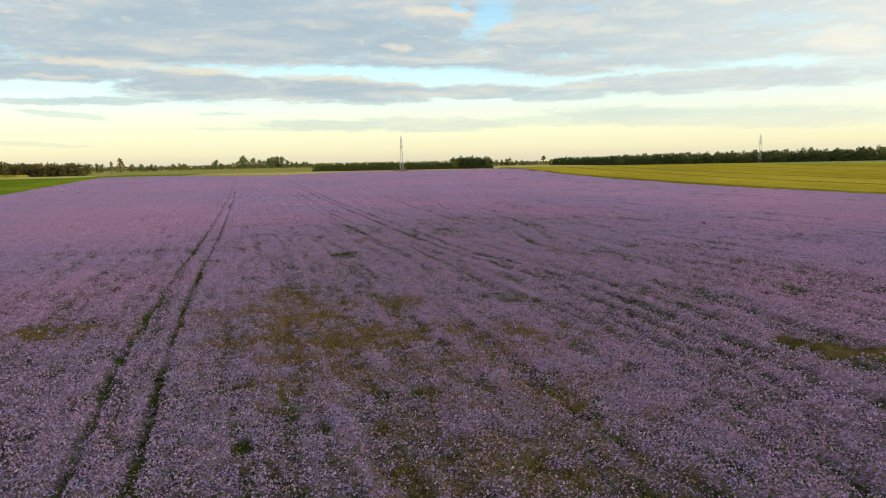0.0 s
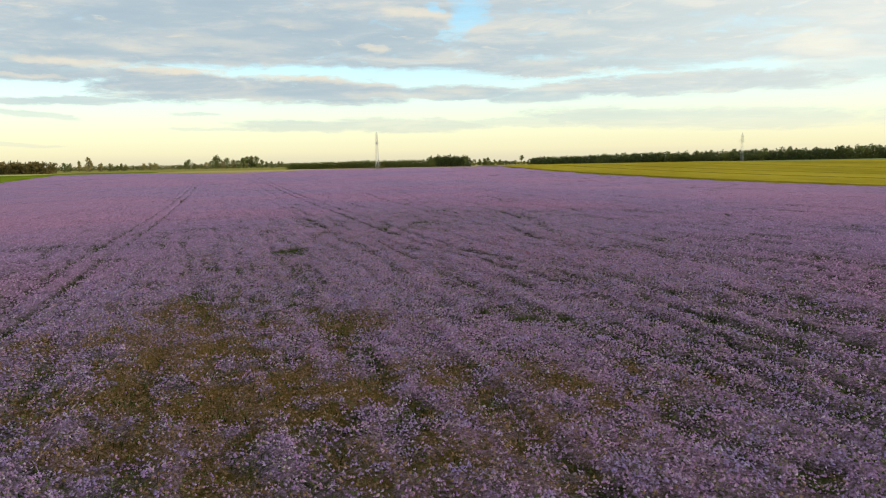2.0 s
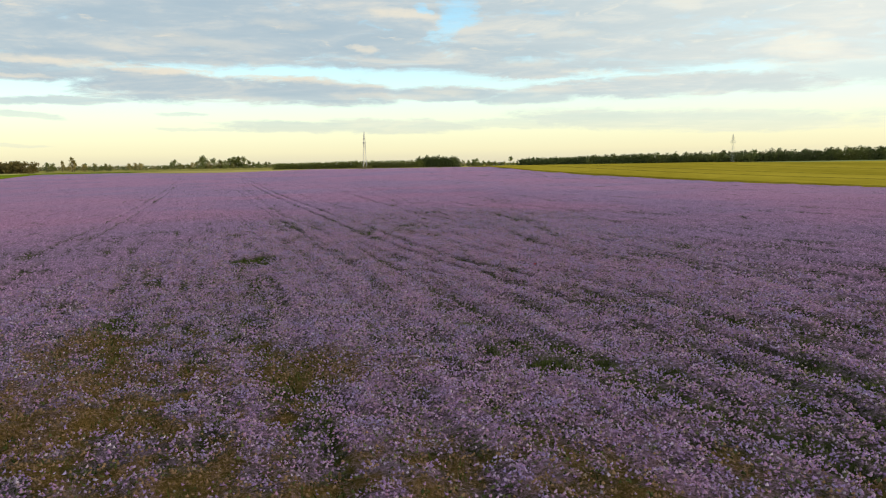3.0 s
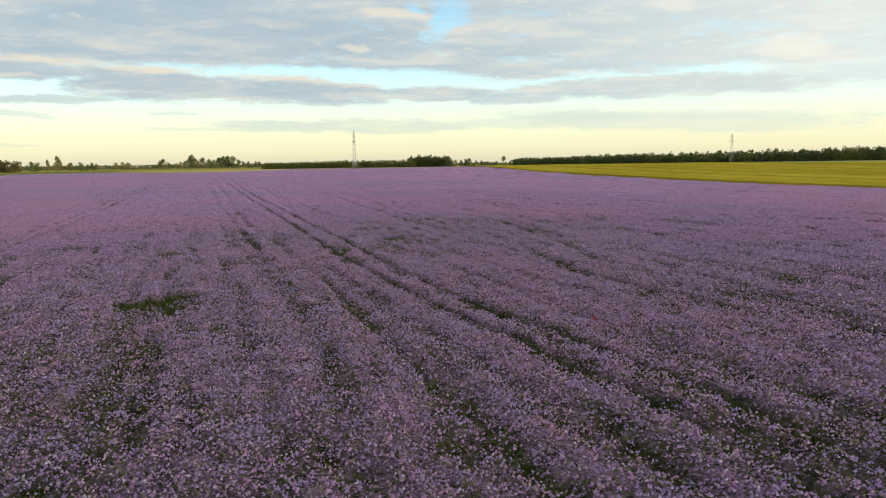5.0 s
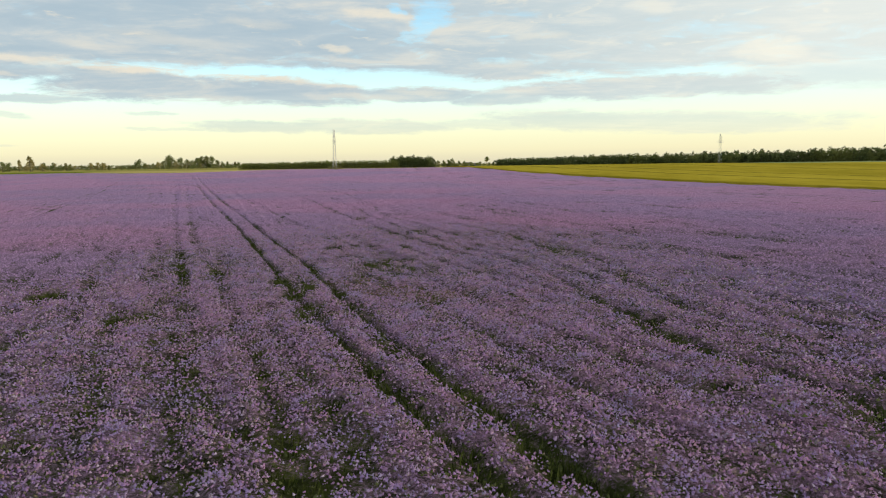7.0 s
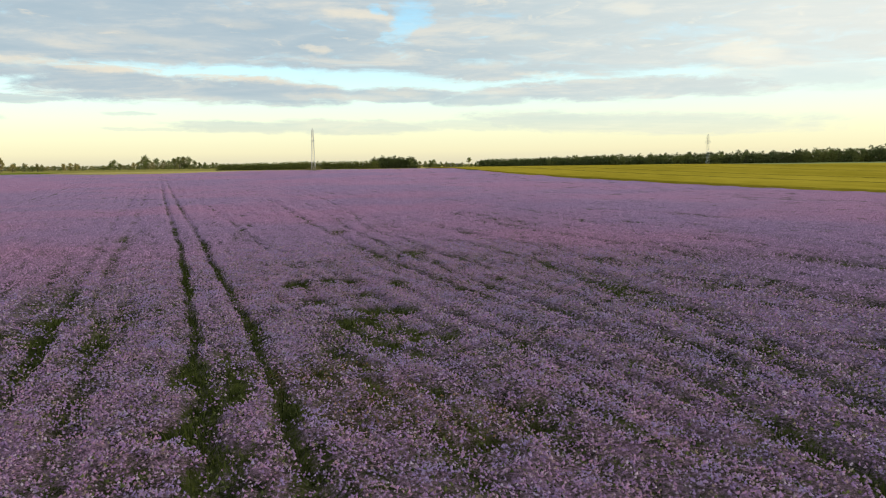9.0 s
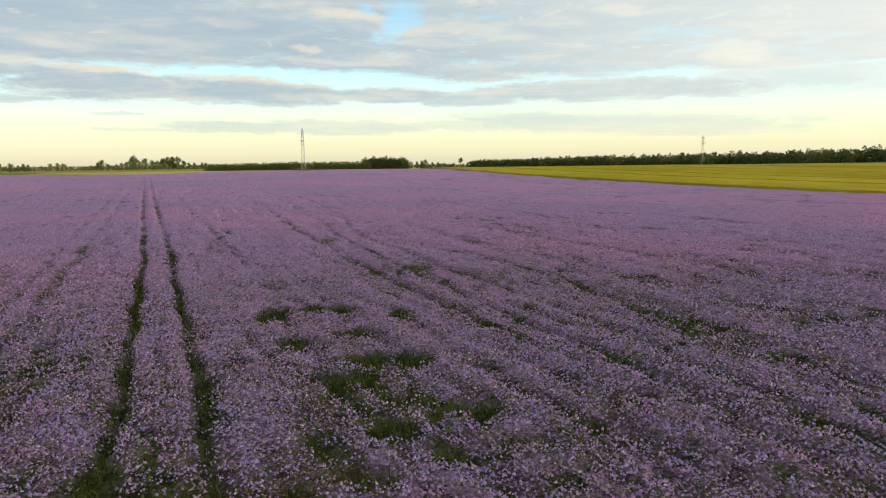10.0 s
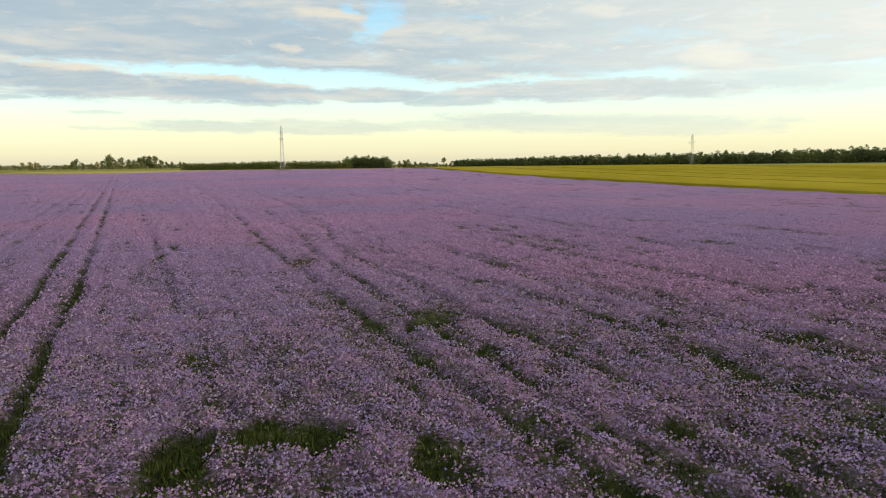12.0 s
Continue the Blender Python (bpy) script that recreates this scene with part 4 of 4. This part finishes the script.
# ---- far farmhouses ----
def farmhouse(x, y, w, d, h, turn, label):
    ob = new("farmhouse")
    ob.matrix_basis = pose(x, y, float(land(y)), 0, 0, turn)
    a, b = w / 2, d / 2
    wall = [(-a, -b, -.2), (a, -b, -.2), (a, b, -.2), (-a, b, -.2), (-a, -b, h), (a, -b, h), (a, b, h), (-a, b, h)]
    part("wall", mesh_from("wall", wall, [(0, 1, 5, 4), (1, 2, 6, 5), (2, 3, 7, 6), (3, 0, 4, 7)], M_PLASTER), ob)
    e, r = 0.5, h + d * 0.42
    roof = [(-a - e, -b - e, h - .3), (a + e, -b - e, h - .3), (a + e, 0, r), (-a - e, 0, r), (a + e, b + e, h - .3), (-a - e, b + e, h - .3)]
    low = [(p[0], p[1], p[2] - 0.2) for p in roof]
    part("roof", mesh_from("roof", roof + low, [(0, 1, 2, 3), (3, 2, 4, 5), (6, 9, 8, 7), (9, 11, 10, 8), (0, 6, 7, 1), (5, 4, 10, 11), (0, 3, 9, 6), (3, 5, 11, 9), (1, 7, 8, 2), (2, 8, 10, 4)], M_ROOF), ob)
    part("gable", mesh_from("gable", [(a, -b, h), (a, b, h), (a, 0, r - .2), (a, 0, r - .2)], [(0, 1, 2, 3)], M_PLASTER), ob)
    for i in (-0.28, 0.0, 0.28):
        q = i * w
        part("window", mesh_from("window", [(q - .6, -b - .04, 1), (q + .6, -b - .04, 1), (q + .6, -b - .04, 2.3), (q - .6, -b - .04, 2.3),
             (q - .6, -b, 1), (q + .6, -b, 1), (q + .6, -b, 2.3), (q - .6, -b, 2.3)], [(0, 1, 2, 3), (0, 4, 5, 1), (3, 2, 6, 7), (0, 3, 7, 4), (1, 5, 6, 2)], M_STEEL), ob)
    return tagged(ob, label, "house", "far farm")


M_PLASTER = make_field("pale_plaster", (0.55, 0.53, 0.48), (0.68, 0.66, 0.61), 2.0)
M_ROOF = make_field("grey_roof_tiles", (0.16, 0.14, 0.13), (0.24, 0.20, 0.18), 3.0)
farmhouse(109, 1235, 14, 8, 3.4, -8, "small far farmhouse with pale walls and grey roof")
farmhouse(126, 1250, 9, 7, 3.0, 12, "small far farm building with pale walls")

# ---- flower heads, stems and weeds of the purple field ----
def aside(x, y):
    """Metres outside the strip that the flight passes most closely."""
    return np.maximum(np.abs(x + 0.5) - 9, 0) + 0.7 * np.maximum(y - 114, 0)


def density(x, y):
    return HEADS / (1 + aside(x, y) / 9.0) ** 1.7


def scatter(lo, hi, per_m2, seed):
    """Places whose distance from the flown strip lies between lo and hi, thinned with it."""
    r = np.random.default_rng(seed)
    x0, x1, y0, y1 = max(-9.6 - hi, -90), min(8.6 + hi, 105), 11, 116 + hi / 0.7
    n = int((x1 - x0) * (y1 - y0) * per_m2)
    x, y = x0 + (x1 - x0) * r.random(n), y0 + (y1 - y0) * r.random(n)
    d = aside(x, y)
    keep = (d >= lo) & (d < hi) & (r.random(n) * per_m2 < density(x, y))
    return r, x[keep], y[keep]


def tent_heads(name, places, mat, size, wanted, tall, label):
    """Little three-sided flower heads, each turned, tilted and sized for itself."""
    xs, ys_, zs, ss, rr = [], [], [], [], np.random.default_rng(len(name))
    for r, x, y in places:
        h, bloom, brown = crop(x, y)
        keep = r.random(len(x)) < wanted(bloom, brown)
        x, y, h = x[keep], y[keep], h[keep]
        xs.append(x), ys_.append(y)
        grow = (HEADS / density(x, y)) ** 0.27
        ss.append(size * (0.55 + 0.9 * r.random(len(x))) * grow)
        zs.append(land(y) + h - 0.07 + tall * r.random(len(x)) ** 0.7)
    x, y, z, s = (np.concatenate(q) for q in (xs, ys_, zs, ss))
    n = len(x)
    base = np.array([(1, 0, -0.5), (-0.5, 0.87, -0.5), (-0.5, -0.87, -0.5), (0, 0, 0.8)])
    v = base[None] * (1 + 0.6 * (rr.random((n, 4, 3)) - 0.5)) * s[:, None, None]
    turn, lean = rr.random(n) * 6.283, rr.normal(size=(n, 2)) * 0.45
    c, sn = np.cos(turn)[:, None], np.sin(turn)[:, None]
    vx, vy = v[..., 0] * c - v[..., 1] * sn + v[..., 2] * lean[:, :1], v[..., 0] * sn + v[..., 1] * c + v[..., 2] * lean[:, 1:]
    V = np.stack([vx + x[:, None], vy + y[:, None], v[..., 2] + z[:, None]], -1).reshape(-1, 3)
    F = (np.array([(0, 1, 3), (1, 2, 3), (2, 0, 3)])[None] + (np.arange(n) * 4)[:, None, None]).reshape(-1, 3)
    return part(name, mesh_from(name, V, F, mat, True), crop_field, label)


HEADS = 172.0
BANDS = [(0, 1e-9), (1e-9, 4), (4, 10), (10, 22), (22, 45), (45, 72)]
tops = [HEADS, HEADS, 110, 57, 25, 9.6]
places = [scatter(lo, hi, top, 31 + i) for i, ((lo, hi), top) in enumerate(zip(BANDS, tops))]
tent_heads("flower_heads", places[:3], M_HEAD, 0.0293, lambda bloom, brown: bloom * (1 - 0.72 * brown) * 1.1, 0.19, "curled lilac flower heads")
tent_heads("far_flower_heads", places[3:], M_FAR_HEAD, 0.030, lambda bloom, brown: bloom * (1 - 0.5 * brown) * 1.1, 0.18, "lilac flower heads seen from afar")
tent_heads("leaves", [scatter(0, 3, 26, 61)], M_FOLIAGE, 0.036, lambda bloom, brown: (0.92 - 0.30 * bloom) * (1 - 0.7 * brown), 0.15, "grey-green feathery leaves")
tent_heads("seed_heads", [scatter(0, 6, 80, 51)], M_DRY, 0.030, lambda bloom, brown: 1.2 * brown, 0.22, "faded brownish seed heads")


def stems(name, per_m2, seed, wanted, label):
    """Upright stems and weed blades where the canopy opens."""
    r = np.random.default_rng(seed)
    n = int(36 * 108 * per_m2)
    x, y = -19.5 + 36 * r.random(n), 12 + 108 * r.random(n)
    h, bloom, brown = crop(x, y)
    keep = r.random(n) < wanted(bloom, brown)
    x, y, h = x[keep], y[keep], h[keep]
    n = len(x)
    a, w, tall = r.random(n) * 6.283, 0.009 + 0.016 * r.random(n), 0.72 * h + 0.06 + 0.22 * r.random(n)
    dx, dy, z = np.cos(a) * w, np.sin(a) * w, land(y)
    lx, ly = r.normal(size=n) * 0.07, r.normal(size=n) * 0.07
    V = np.stack([np.stack([x - dx, y - dy, z - 0.02], -1), np.stack([x + dx, y + dy, z - 0.02], -1), np.stack([x + lx + dx * .7, y + ly + dy * .7, z + tall * 0.7], -1),
                  np.stack([x + lx * 1.5 - dx * .5, y + ly * 1.5 - dy * .5, z + tall], -1)], 1).reshape(-1, 3)
    F = (np.array([(0, 1, 2), (0, 2, 3)])[None] + (np.arange(n) * 4)[:, None, None]).reshape(-1, 3)
    part(name, mesh_from(name, V, F, M_BLADE), crop_field, label)


stems("green_stems", 130, 23, lambda bloom, brown: np.clip(0.38 - bloom, 0, 1) * 2.6 * (1 - 0.95 * brown), "upright green stems and weeds")


# ---- one poppy among the flowers ----
def poppy(x, y):
    ob = new("poppy")
    ob.matrix_basis = pose(x, y, float(land(y)))
    part("stem", mesh_from("stem", *tube((0, 0, -0.02), (0.02, 0, 0.62), 0.006, 0.004), M_BLADE), ob)
    for k in range(5):
        a = k * 1.257
        c, s = math.cos(a), math.sin(a)
        edge = [(0.02, 0, 0.62)] + [(0.02 + 0.052 * (c * f - s * g), 0.052 * (s * f + c * g), 0.62 + 0.05 * f * f + 0.03 * f) for f, g in ((0.5, -0.5), (1.0, -0.4), (1.1, 0.1), (0.9, 0.5), (0.45, 0.5))]
        part("petal", mesh_from("petal", edge, [(0, 1, 2), (0, 2, 3), (0, 3, 4), (0, 4, 5)], M_POPPY), ob)
    return tagged(ob, "single red poppy standing among purple flowers", "poppy")


poppy(5.75, 64.6)
